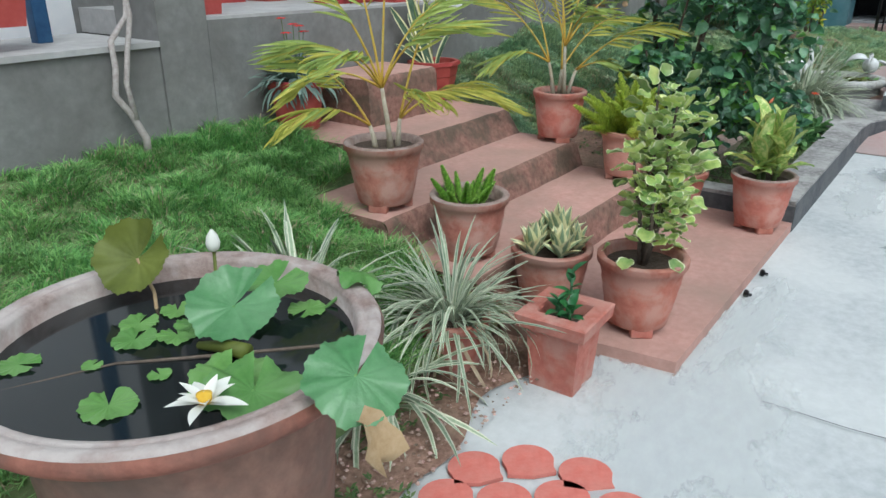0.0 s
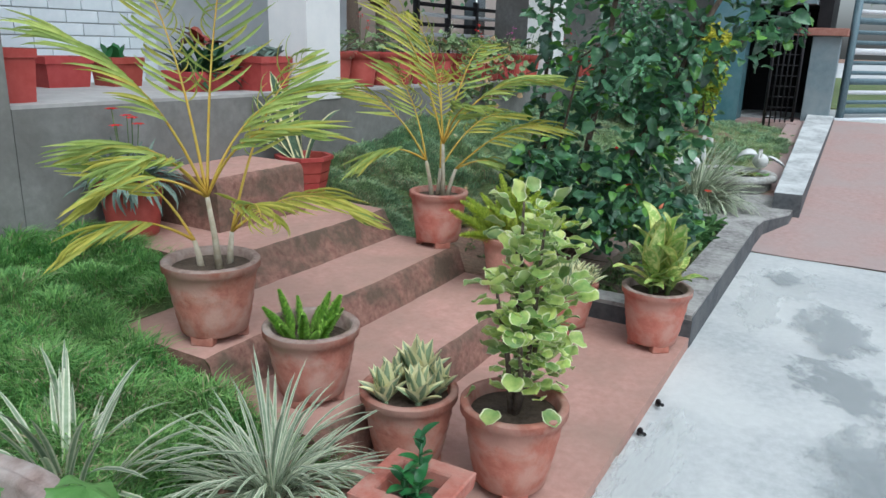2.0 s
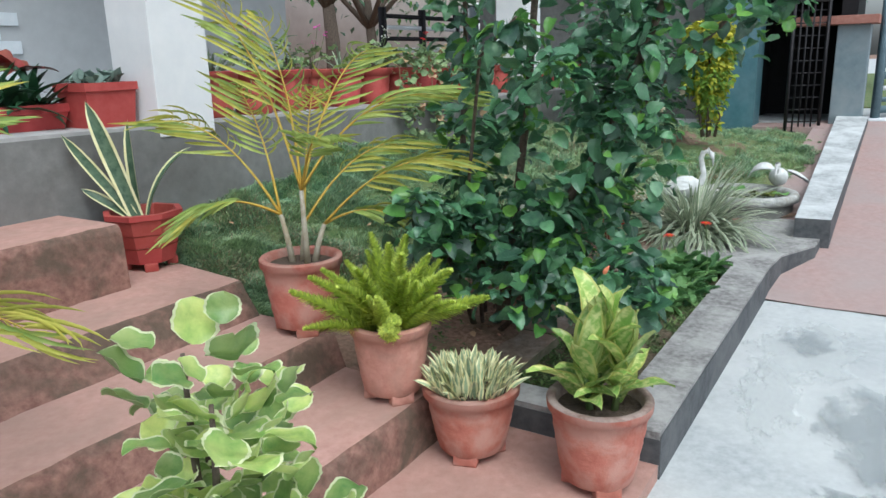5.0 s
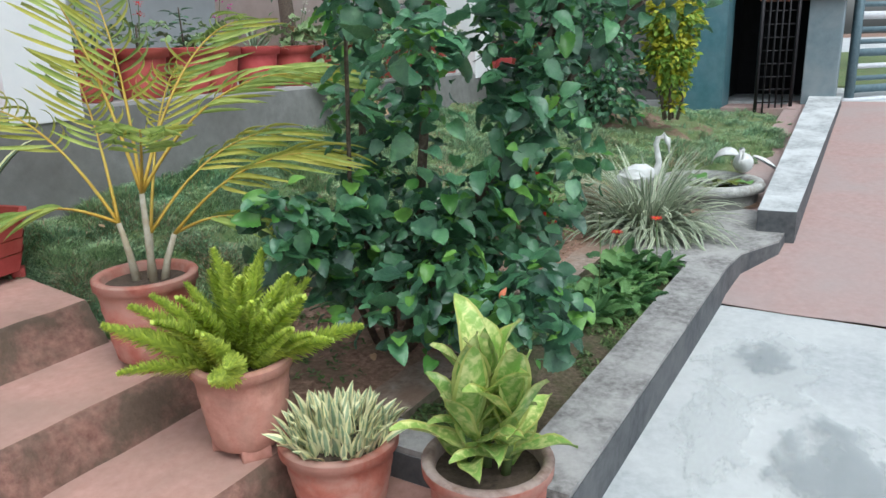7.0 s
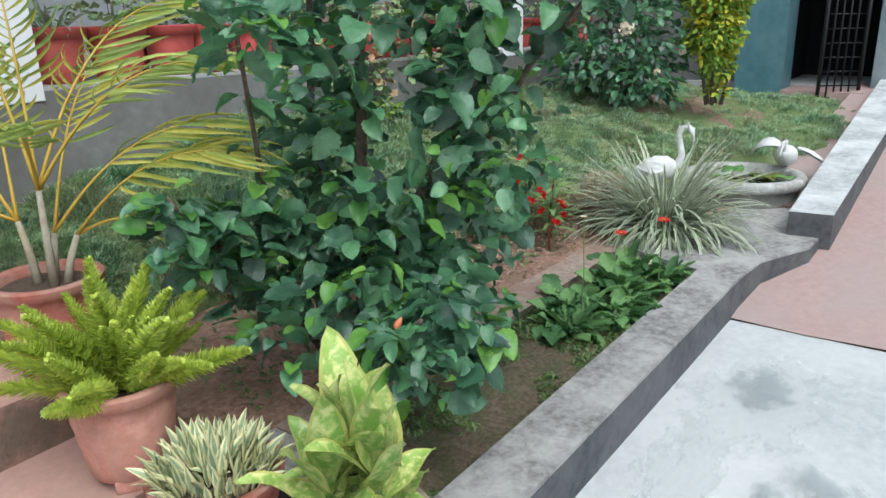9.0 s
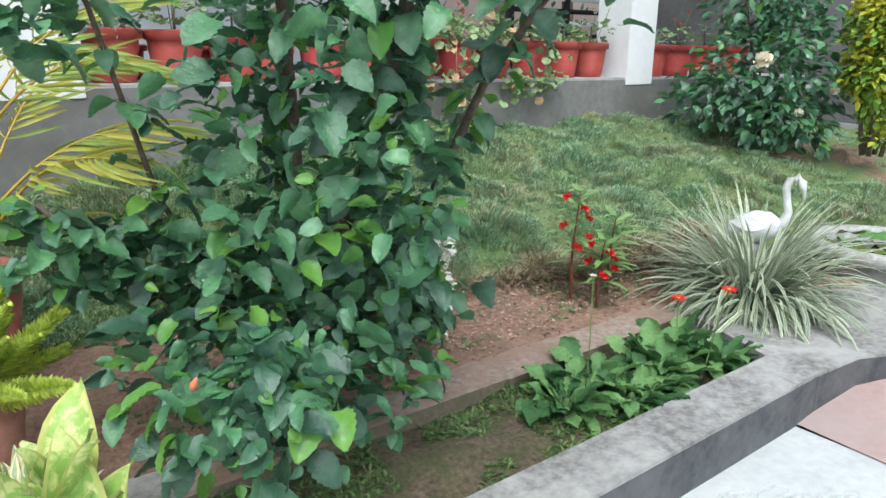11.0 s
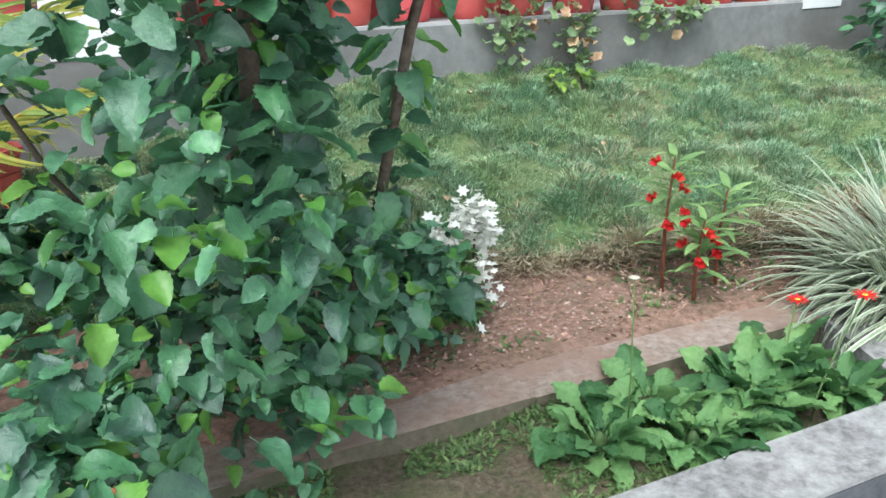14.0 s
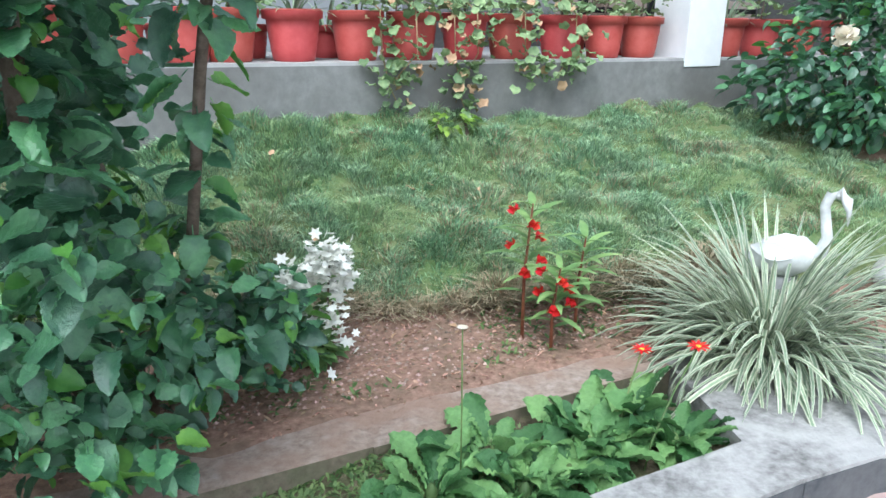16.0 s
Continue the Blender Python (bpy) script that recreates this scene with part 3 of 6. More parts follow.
def straps(parent, n, z, mats, l0, l1, width, el0, el1, curl0, curl1, spread=0.05, name="leaf", rows=7, dry=0, meshes=6, seed=1, margin=True):
    r = random.Random(seed)
    ms = [leaf_mesh(name, mats, 1.0, width / ((l0 + l1) / 2), rows, "strap", curl0 + (curl1 - curl0) * k / (meshes - 1), 0.25, margin, rim=0.5) for k in range(meshes)]
    md = leaf_mesh(name, [STRAPDRY], 1.0, width / ((l0 + l1) / 2), rows, "strap", curl1 * 1.1, 0.2)
    for k in range(n):
        az = r.uniform(0, TAU)
        e = el0 + (el1 - el0) * r.random() ** 0.8
        p = way(az, 0) * spread * math.sqrt(r.random()) * (1.2 - (e - el0) / max(el1 - el0, 0.01) * 0.8) + Vector((0, 0, z))
        me = md if k < dry else ms[r.randrange(meshes)]
        part(name, me, None, parent, "", aim(p, way(az, e if k >= dry else el0 * 0.6), r.uniform(-0.5, 0.5), r.uniform(l0, l1)))


# ---- the lotus tub ----
tub = thing("lotus_tub", spot(-0.34, 1.5, 0), "big round terracotta tub of dark water with lotus leaves", "tub")
tb = part("tub_body", Buf().lathe([(0.001, 0), (0.26, 0), (0.275, 0.03), (0.29, 0.25), (0.305, 0.44), (0.31, 0.47)], 56, wob=0.004), TUBCLAY, tub)
part("tub_rim", Buf().lathe([(0.31, 0.468), (0.345, 0.478), (0.388, 0.505), (0.402, 0.522), (0.404, 0.538), (0.399, 0.548)], 64, wob=0.003), TUBBAND, tb, "terracotta rim band")
part("tub_lip", Buf().lathe([(0.399, 0.548), (0.39, 0.556), (0.372, 0.5535), (0.368, 0.550), (0.364, 0.5535), (0.354, 0.552), (0.347, 0.542), (0.344, 0.503), (0.30, 0.497)], 64, wob=0.003), TUBRIM, tb, "lime-stained lip of the tub")
part("water", Buf().sheet(lambda u, v: (0.344 * u * math.cos(v * TAU), 0.344 * u * math.sin(v * TAU), 0.508), 8, 48), WATER, tub, "still dark water")


def lotus_leaf(R, mats, p, tilt_az, tilt, cup=0.1, slot=0.25, wav=0.05, stem=True):
    b = Buf()

    def fn(u, v):
        a = slot / 2 + v * (TAU - slot)
        q = R * u * (1 + (0.03 * math.sin(a * 11 + R * 40) + 0.035 * math.sin(a * 4 + R * 70) + 0.018 * (-1) ** round(v * 72)) * u ** 3)
        crease = (abs(math.sin(a * 8)) ** 0.6) * 0.04 * u
        return (q * math.cos(a), q * math.sin(a), R * (cup * u * u + (wav + 0.04) * u ** 3 * math.sin(a * 5 + R * 90) + 0.04 * u ** 4 * math.sin(a * 13) + crease))
    b.sheet(fn, 7, 72)
    m = Matrix.Translation(Vector(p)) @ Matrix.Rotation(tilt, 4, Vector((-math.sin(tilt_az), math.cos(tilt_az), 0))) @ Matrix.Rotation(tilt_az + 2.4, 4, "Z")
    ob = part("lotus_leaf", b, mats, tub, "", m)
    if stem:
        q = Vector(p)
        s0 = Vector((q.x * 0.6, q.y * 0.6, 0.47))
        part("leaf_stalk", Buf().tube([q, q.lerp(s0, 0.5) + Vector((0.01, 0.01, 0.0)), s0], [0.004, 0.004, 0.005]), DEAD if q.z > 0.6 else PAD, tub)
    return ob


lotus_leaf(0.092, PADBLUE, (0.10, 0.055, 0.575), -1.5, 0.5, 0.12)
lotus_leaf(0.07, PAD, (0.15, 0.20, 0.56), -1.2, 0.2, 0.08)
lotus_leaf(0.085, PADBLUE, (0.385, -0.235, 0.595), -1.0, 0.5, -0.15)
lotus_leaf(0.085, PADOLD, (-0.165, 0.235, 0.60), -1.7, 0.95, 0.35)
lotus_leaf(0.085, PAD, (0.20, -0.19, 0.535), -0.7, 0.25, 0.0, wav=0.12)
lotus_leaf(0.075, PAD, (0.14, -0.12, 0.52), -0.7, 0.1, 0.0, stem=False)
lotus_leaf(0.055, PAD, (0.335, 0.235, 0.57), 0.6, 0.35, -0.4, wav=0.2)
for x, y, R in ((-0.05, -0.20, 0.05), (-0.12, 0.10, 0.04), (-0.06, 0.16, 0.036), (-0.10, 0.03, 0.045), (0.0, 0.10, 0.042), (-0.03, 0.235, 0.036), (0.22, 0.17, 0.042), (-0.28, -0.07, 0.04), (-0.14, -0.07, 0.02), (0.0, -0.10, 0.022), (-0.02, 0.05, 0.04)):
    lotus_leaf(R, PAD, (x, y, 0.5105), x * 9, 0.02, 0.01, slot=0.4, wav=0.01, stem=False)
bloom = part("lotus_flower", Buf().lathe([(0.001, 0.0), (0.011, 0.005), (0.013, 0.02), (0.001, 0.024)], 14), POLLEN, tub, "white open water lily with a yellow heart", Matrix.Translation((0.14, -0.255, 0.552)))
pet = leaf_mesh("petal", [PETAL], 0.068, 0.026, 7, "lance", 0.25, 0.35)
for k in range(13):
    part("petal", pet, None, bloom, "", aim((0, 0, 0.002), way(k * 2.4 + 0.3 * math.sin(k * 5), 0.1 + 0.07 * k + 0.15 * math.sin(k * 3)), 0.3 * math.sin(k * 7), 1.05 - 0.028 * k))
bud = part("lotus_bud", Buf().lathe([(0.001, 0), (0.012, 0.006), (0.016, 0.02), (0.012, 0.038), (0.002, 0.052)], 14), PETAL, tub, "closed white lotus bud", Matrix.Translation((0.02, 0.205, 0.63)))
part("bud_stalk", Buf().tube([(0.02, 0.205, 0.47), (0.018, 0.20, 0.55), (0.02, 0.205, 0.632)], 0.004), PADOLD, tub)
part("dead_leaf", leaf_mesh("dead_leaf", [DEAD], 0.1, 0.08, 6, "ovate", 1.8, 0.6, wave=0.8), None, tub, "dry curled brown leaf", aim((0.395, -0.30, 0.555), way(-0.5, -0.2)))
part("reed_stalk", Buf().tube([(-0.28, -0.16, 0.506), (-0.1, -0.06, 0.508), (0.10, -0.03, 0.512), (0.34, -0.06, 0.556)], [0.002, 0.003, 0.004, 0.003]), BARK, tub)
part("rolled_leaf", Buf().tube([(0.04, 0.0, 0.515), (0.10, -0.02, 0.525), (0.15, -0.05, 0.53)], [0.008, 0.014, 0.017], 10), PADOLD, tub)

# ---- plants round the tub ----
wild = thing("strap_grass", spot(-0.30, 2.30, 0.17), "wild grey-green strap-leaved grass behind the lotus tub", "plant")
straps(wild, 60, 0.0, [STRAP, STRAPW], 0.26, 0.44, 0.017, 0.6, 1.4, 0.4, 1.5, 0.16, seed=5)
wild2 = thing("strap_grass", spot(-0.02, 2.04, 0.06), "wild arching strap-leaved grass with dry tips", "plant")
straps(wild2, 50, 0.0, [STRAP, STRAPW], 0.22, 0.40, 0.016, 0.35, 1.2, 1.0, 2.0, 0.12, dry=10, seed=6)

# ---- pots on the platform and steps ----
lily = thing("potted_lily_grass", spot(0.19, 2.29, 0.0), "bushy variegated lily grass in a low terracotta pot", "potted plant")
z = flower_pot(lily, 0.125, 0.19, 0.72, TERRA, TERRADARK, 0, 0.9)
straps(lily, 300, z, [STRAP, STRAPW], 0.15, 0.37, 0.0085, 0.25, 1.5, 0.6, 2.3, 0.08, dry=16, seed=2)

sq = thing("square_planter", spot(0.532, 2.205, 0.0, 57), "square red cement planter with a small fleshy plant", "planter")
v, f = [], []
H, A, B = 0.25, 0.072, 0.09
rings = [(A, 0), (B - 0.006, H - 0.045), (B + 0.018, H - 0.043), (B + 0.022, H - 0.004), (B + 0.018, H), (B - 0.022, H), (B - 0.026, H - 0.006), (B - 0.032, H - 0.06)]
for q, zz in rings:
    v += [(-q, -q, zz), (q, -q, zz), (q, q, zz), (-q, q, zz)]
for i in range(len(rings) - 1):
    f += [(i * 4 + j, i * 4 + (j + 1) % 4, i * 4 + 4 + (j + 1) % 4, i * 4 + 4 + j) for j in range(4)]
f.append((3, 2, 1, 0))
part("planter_box", Buf().add(v, f), TERRA, sq, "", None, False)
part("soil", Buf().sheet(lambda a, b: (-0.07 + 0.14 * a, -0.07 + 0.14 * b, H - 0.045 + 0.012 * bump2(a, b, 5)), 10, 10), SOIL, sq)
fl = [leaf_mesh("leaf", [SUCC], 0.055, 0.030, 5, "ovate", 0.2, 0.5), leaf_mesh("leaf", [SUCC], 0.07, 0.034, 5, "ovate", 0.5, 0.4)]
for (bx, by, hh, az0) in ((-0.02, 0.01, 0.05, 0.4), (0.03, 0.0, 0.13, 1.2), (-0.03, -0.03, 0.04, 2.0)):
    part("stem", Buf().tube([(bx, by, 0.20), (bx * 1.2, by, 0.22 + hh)], [0.006, 0.004]), SUCC, sq)
    for k in range(8):
        part("leaf", fl[k % 2], None, sq, "", aim((bx * 1.1, by, 0.235 + hh * k / 8), way(az0 + k * 2.4, 0.35 + 0.09 * k), 0, 0.85))

agave = thing("potted_agave", spot(0.54, 2.625, 0.05), "cream-edged dwarf snake plants in a terracotta pot", "potted plant")
z = flower_pot(agave, 0.143, 0.235, 0.7, TERRADARK, TERRADARK, 3, 0.88)
al = [leaf_mesh("leaf", [AGAVE, AGAVEW], 0.125, 0.045, 7, "lance", c, 0.6, True, rim=0.45) for c in (-0.5, -0.15, 0.2)]
for (bx, by, sc, n) in ((-0.07, -0.045, 0.98, 17), (0.025, -0.055, 0.92, 17), (0.03, 0.05, 1.2, 20), (-0.03, 0.06, 0.9, 14), (0.085, 0.0, 0.85, 13)):
    ro = part("rosette", Buf().lathe([(0.012, 0), (0.006, 0.02)], 8, closed=True), AGAVE, agave, "", Matrix.Translation((bx, by, z - 0.005)))
    for k in range(n):
        part("leaf", al[k % 3], None, ro, "", aim((0, 0, 0.005), way(k * 2.4 + bx * 30, 0.55 + 0.9 * k / n), 0.25 * math.sin(k * 5), sc * (0.8 + 0.35 * k / n)))

aralia = thing("potted_aralia", spot(0.82, 2.475, 0.05), "tall cream-edged aralia shrub in a terracotta pot", "potted plant")
z = flower_pot(aralia, 0.148, 0.265, 0.68, TERRA, TERRADARK, 3, 0.87, 0.5)
ar = [leaf_mesh("leaf", [ARALIA, ARALIAW], 0.052, 0.056, 11, "round", c, fo, True, 0.18, 0.03, rim=0.85) for c, fo in ((-0.3, 0.35), (0.2, 0.3), (0.8, 0.2), (-0.6, 0.45))]
r = random.Random(11)
for k, (ex, ey, ez) in enumerate(((0.0, 0.02, 0.84), (0.03, -0.02, 0.80), (-0.05, -0.03, 0.66), (0.05, 0.03, 0.60), (0.0, 0.06, 0.74), (-0.01, -0.07, 0.55))):
    pts = [Vector((ex * 0.2, ey * 0.2, z - 0.01)), Vector((ex * 0.8 + 0.01, ey * 0.7, z + (ez - z) * 0.4)), Vector((ex * 1.3, ey * 1.3, z + (ez - z) * 0.75)), Vector((ex * 1.5, ey * 1.5, ez - 0.03))]
    st = part("stem", Buf().tube(pts, [0.008, 0.007, 0.005, 0.003]), BARK, aralia)
    n = 54
    for i in range(n):
        t = 0.18 + 0.82 * i / n
        a = t * 3
        j = min(int(a), 2)
        p = pts[j].lerp(pts[j + 1], a - j)
        az = i * 2.4 + k
        off = way(az, 0.3) * r.uniform(0.02, 0.085)
        part("leaf", ar[r.randrange(4)], None, st, "", aim(p + off + Vector((0.03, 0, 0)), way(az + r.uniform(-0.5, 0.5), r.uniform(-0.6, 0.4) + 0.7 * t), r.uniform(-0.6, 0.6), r.uniform(0.5, 1.2) * (0.85 + 0.2 * t)))
for k in range(5):
    part("leaf", ar[k % 3], None, aralia, "", aim(way(k * 1.25 + 0.3, 0.0) * 0.11 + Vector((0, 0, z + 0.05)), way(k * 1.25 + 0.3, -0.5), 0, 1.0))


def plume(length, radius, n, seed, bend, mats):
    r2 = random.Random(seed)
    b = Buf()
    axis = []
    y = zz = 0.0
    for i in range(13):
        a = -bend * i / 12
        axis.append(Vector((0, y, zz)))
        y, zz = y + length / 12 * math.cos(a), zz + length / 12 * math.sin(a)
    b.tube(axis, [0.0025 * (1 - i / 14) for i in range(13)], 4)
    for k in range(n):
        t = (k + r2.random()) / n
        q = t * 12
        i = min(int(q), 11)
        p = axis[i].lerp(axis[i + 1], q - i)
        rr = radius * min(1.0, 0.5 + t * 4) * (1 - 0.75 * t ** 2.2) * r2.uniform(0.8, 1.15)
        an = k * 2.4
        d = Vector((math.cos(an), 0.65 + r2.uniform(0, 0.5), math.sin(an))).normalized() * rr
        sd = d.cross(Vector((0.3, 1, 0.2))).normalized() * 0.0028
        b.add([p - sd, p + sd, p + d * 0.6 + sd * 1.4, p + d, p + d * 0.6 - sd * 1.4], [(0, 1, 2, 3, 4)])
    return b.mesh("plume", mats)


fox = thing("potted_foxtail_fern", spot(1.03, 3.755, 0.195), "lush yellow-green foxtail fern in a faded terracotta pot", "potted plant")
z = flower_pot(fox, 0.125, 0.245, 0.72, TERRAPALE, TERRAPALE, 3, 0.9, 0.9)
pl = [plume(0.27, 0.05, 400, k, 0.05 + 0.15 * k, [FOX]) for k in range(4)]
r = random.Random(4)
for k in range(46):
    az, e = k * 2.4, 0.42 + 1.08 * ((k % 12) / 12) ** 0.75
    part("plume", pl[r.randrange(4)], None, fox, "", aim(way(az, 0) * 0.05 * (1.5 - e) + Vector((0, 0, z)), way(az, e), r.uniform(-0.3, 0.3), r.uniform(0.62, 1.08)))

zz_pot = thing("potted_young_fern", spot(0.252, 2.75, 0.195), "short young foxtail fern in a wide weathered pot", "potted plant")
z = flower_pot(zz_pot, 0.143, 0.238, 0.7, TERRADARK, RIMGREY, 3, 0.80)
pd = [plume(0.145, 0.03, 420, k + 20, 0.08, [FOXDARK]) for k in range(2)]
for k in range(12):
    part("plume", pd[k % 2], None, zz_pot, "", aim(way(k * 2.4, 0) * 0.05 + Vector((-0.02, 0, z)), way(k * 2.4, 1.2 - 0.04 * k), 0, 1.0 - 0.035 * k))


def frond(length, bend, tone, seed, n=16, leafl=0.2):
    r2 = random.Random(seed)
    b = Buf()
    axis, y, zz = [], 0.0, 0.0
    for i in range(17):
        a = -bend * (i / 16) ** 1.6
        axis.append(Vector((0, y, zz)))
        y, zz = y + length / 16 * math.cos(a), zz + length / 16 * math.sin(a)
    b.tube(axis, [0.0045 * (1 - i / 18) + 0.001 for i in range(17)], 5, 0)
    for k in range(n):
        t = 0.40 + 0.60 * k / (n - 1)
        q = t * 16
        i = min(int(q), 15)
        p = axis[i].lerp(axis[i + 1], q - i)
        tang = (axis[i + 1] - axis[i]).normalized()
        for s in (-1, 1):
            w = 0.55 + 0.5 * math.sin(math.pi * min(1.0, (t - 0.3) * 1.15))
            ll = leafl * w * r2.uniform(0.85, 1.1) * (0.55 if t > 0.95 else 1)
            d = (Vector((s * (1.0 - 0.5 * max(0, t - 0.4)), 0, r2.uniform(-0.05, 0.3))) + tang * (0.24 + 0.42 * t + r2.uniform(-0.12, 0.12))).normalized()
            v, f, mi = leaf(ll, 0.0108, 6, "lance", 0.7 + r2.random() * 1.5, 0.6)
            b.add(v, f, aim(p, d, s * 0.5), 2 if r2.random() < tone else 1)
    return b.mesh("frond", [RACHIS, PALMG, PALMY])


def palm(th, z, canes, fronds, seed):
    r2 = random.Random(seed)
    tops = []
    for (cx, cy, tx, ty, tz) in canes:
        part("cane", Buf().tube([(cx, cy, z - 0.02), (cx + (tx - cx) * 0.4, cy + (ty - cy) * 0.4, z + tz * 0.45), (tx, ty, z + tz)], [0.013, 0.0095, 0.007], 10), CANE, th)
        tops.append(Vector((tx, ty, z + tz)))
    for k, (c, az, e, ln, bend, tone) in enumerate(fronds):
        part("frond", frond(ln, bend, tone, seed * 50 + k, leafl=0.15 + 0.13 * ln), None, th, "yellowing palm frond" if tone > 0.6 else "", aim(tops[c], way(radians(az), radians(e)), r2.uniform(-0.4, 0.4)))


palm_1 = thing("potted_palm", spot(-0.07, 2.94, 0.32), "yellowing areca palm in a large weathered terracotta pot", "potted palm", "areca palms on the steps")
z = flower_pot(palm_1, 0.15, 0.258, 0.7, TERRADARK, RIMGREY, 3, 0.9, 0.3)
palm(palm_1, z, [(0.03, -0.02, 0.0, 0.0, 0.22), (0.05, 0.03, 0.06, 0.04, 0.10), (-0.03, 0.0, -0.05, 0.01, 0.08)],
     [(0, 30, 66, 0.54, 1.3, 0.1), (0, 185, 30, 0.34, 1.6, 0.8), (0, 165, 48, 0.42, 1.6, 0.2), (0, 140, 78, 0.72, 0.6, 0.3), (0, 75, 82, 0.78, 0.4, 0.4), (0, 200, 70, 0.62, 0.9, 0.2),
      (1, 5, 40, 0.42, 1.6, 0.7), (1, 40, 74, 0.62, 0.7, 0.2), (2, 170, 60, 0.42, 1.4, 0.5), (1, -50, 50, 0.32, 1.5, 0.8), (2, 215, 35, 0.36, 1.4, 0.9), (0, -20, 62, 0.44, 1.5, 0.2), (0, 240, 50, 0.40, 1.5, 0.3)], 1)
palm_2 = thing("potted_palm", spot(0.735, 4.04, 0.32), "slender areca palm with dry fronds in a terracotta pot", "potted palm", "areca palms on the steps")
z = flower_pot(palm_2, 0.137, 0.258, 0.74, TERRA, TERRADARK, 3, 0.9, 0.7)
palm(palm_2, z, [(0.02, 0.0, 0.015, 0.02, 0.24), (-0.03, 0.02, -0.06, 0.03, 0.16), (0.04, 0.02, 0.08, 0.04, 0.12), (0.0, 0.04, 0.01, 0.06, 0.12)],
     [(0, 110, 80, 0.62, 0.7, 0.5), (0, 50, 66, 0.70, 1.2, 0.2), (0, 15, 56, 0.66, 1.5, 0.3), (1, 168, 60, 0.60, 1.4, 0.6), (1, 200, 30, 0.34, 1.5, 0.3), (2, -10, 46, 0.50, 1.0, 0.9),
      (2, 10, 25, 0.26, 1.3, 0.3), (0, 150, 74, 0.72, 0.6, 0.9), (3, 85, 66, 0.60, 0.9, 0.8), (1, 120, 70, 0.52, 0.8, 0.5), (3, 35, 50, 0.56, 1.2, 0.5), (0, -60, 60, 0.36, 1.3, 0.1)], 2)

pink_pot = thing("potted_dianthus", spot(-0.56, 3.75, 0.44), "grey-leaved dianthus in a red pot by the wall", "potted plant")
z = flower_pot(pink_pot, 0.132, 0.24, 0.74, REDPOT, REDPOT, 0, 0.92, band=True)
straps(pink_pot, 280, z, [GREYLEAF, GREYLEAF], 0.10, 0.23, 0.014, 0.1, 1.5, 0.4, 2.2, 0.09, seed=8, rows=5, margin=False)
for k in range(5):
    a = k * 1.3 + 0.4
    p = Vector((0.05 * math.cos(a), 0.05 * math.sin(a), z + 0.23 + 0.03 * (k % 3)))
    part("flower_stalk", Buf().tube([(p.x * 0.5, p.y * 0.5, z), p], 0.002, 5), WEED, pink_pot)
    fb = Buf()
    for j in range(7):
        v, f, mi = leaf(0.028, 0.02, 3, "ovate", 0.6, 0.3)
        fb.add(v, f, aim(p, way(j * 0.9, 0.4)))
    part("flower", fb, RED, pink_pot, "red flower head")

snake = thing("potted_snake_plant", spot(0.072, 4.50, 0.44), "cream-edged snake plant in a red octagonal pot", "potted plant")
b8 = Buf()
for (q0, z0), (q1, z1) in zip([(0.10, 0.03), (0.118, 0.09), (0.118, 0.095), (0.128, 0.14), (0.128, 0.145), (0.138, 0.20), (0.15, 0.205), (0.152, 0.225), (0.128, 0.225)], [(0.118, 0.09), (0.122, 0.095), (0.128, 0.14), (0.132, 0.145), (0.138, 0.20), (0.15, 0.205), (0.152, 0.225), (0.128, 0.225), (0.11, 0.16)]):
    b8.lathe([(q0, z0), (q1, z1)], 8)
b8.lathe([(0.0, 0.03), (0.10, 0.03)], 8)
op = part("octagonal_pot", b8, REDPOT, snake, "", None, False)
for k in range(4):
    part("foot", Buf().box(-0.02, -0.025, 0, 0.02, 0.025, 0.032, bevel=0.004), REDPOT, op, "", Matrix.Rotation(k * TAU / 4 + 0.4, 4, "Z") @ Matrix.Translation((0.085, 0, 0)))
part("soil", Buf().lathe([(0.001, 0.185), (0.118, 0.18)], 16), SOIL, snake)
for az, e, ln, cu, w, ro in ((176, 73, 0.42, -0.05, 0.058, -1.2), (180, 53, 0.36, -0.25, 0.042, -1.0), (186, 38, 0.21, 0.2, 0.038, -0.9), (0, 84, 0.30, 0.95, 0.046, 0.6), (130, 80, 0.34, 0.1, 0.05, -1.3), (150, 64, 0.30, 0.2, 0.04, -0.8)):
    v, f, mi = leaf(ln * 1.15, w * 1.2, 10, "sword", cu, 0.5, True, rim=0.66)
    part("leaf", Buf().add(v, f, None, mi), [SNAKE, AGAVEW], snake, "", aim(way(radians(az), 0) * 0.02 + Vector((0, 0, 0.18)), way(radians(az), radians(e)), ro))

varie = thing("potted_variegated_tuft", spot(1.262, 3.645, 0.05), "low cream-striped tuft plant in a terracotta pot", "potted plant")
z = flower_pot(varie, 0.143, 0.225, 0.7, TERRA, TERRADARK, 3, 0.92, 0.2)
vl = [leaf_mesh("leaf", [AGAVE, AGAVEW], 0.10, 0.026, 6, "lance", c, 0.5, True, rim=0.42) for c in (-0.3, 0.1, 0.5)]
r = random.Random(15)
for k in range(240):
    az = r.uniform(0, TAU)
    q = 0.115 * math.sqrt(r.random())
    part("leaf", vl[r.randrange(3)], None, varie, "", aim(way(az, 0) * q + Vector((0, 0, z - 0.005 + 0.02 * (1 - q / 0.115))), way(az + r.uniform(-0.6, 0.6), r.uniform(0.85, 1.5) * (1.1 - 1.6 * q)), r.uniform(-0.6, 0.6), r.uniform(0.55, 1.0)))

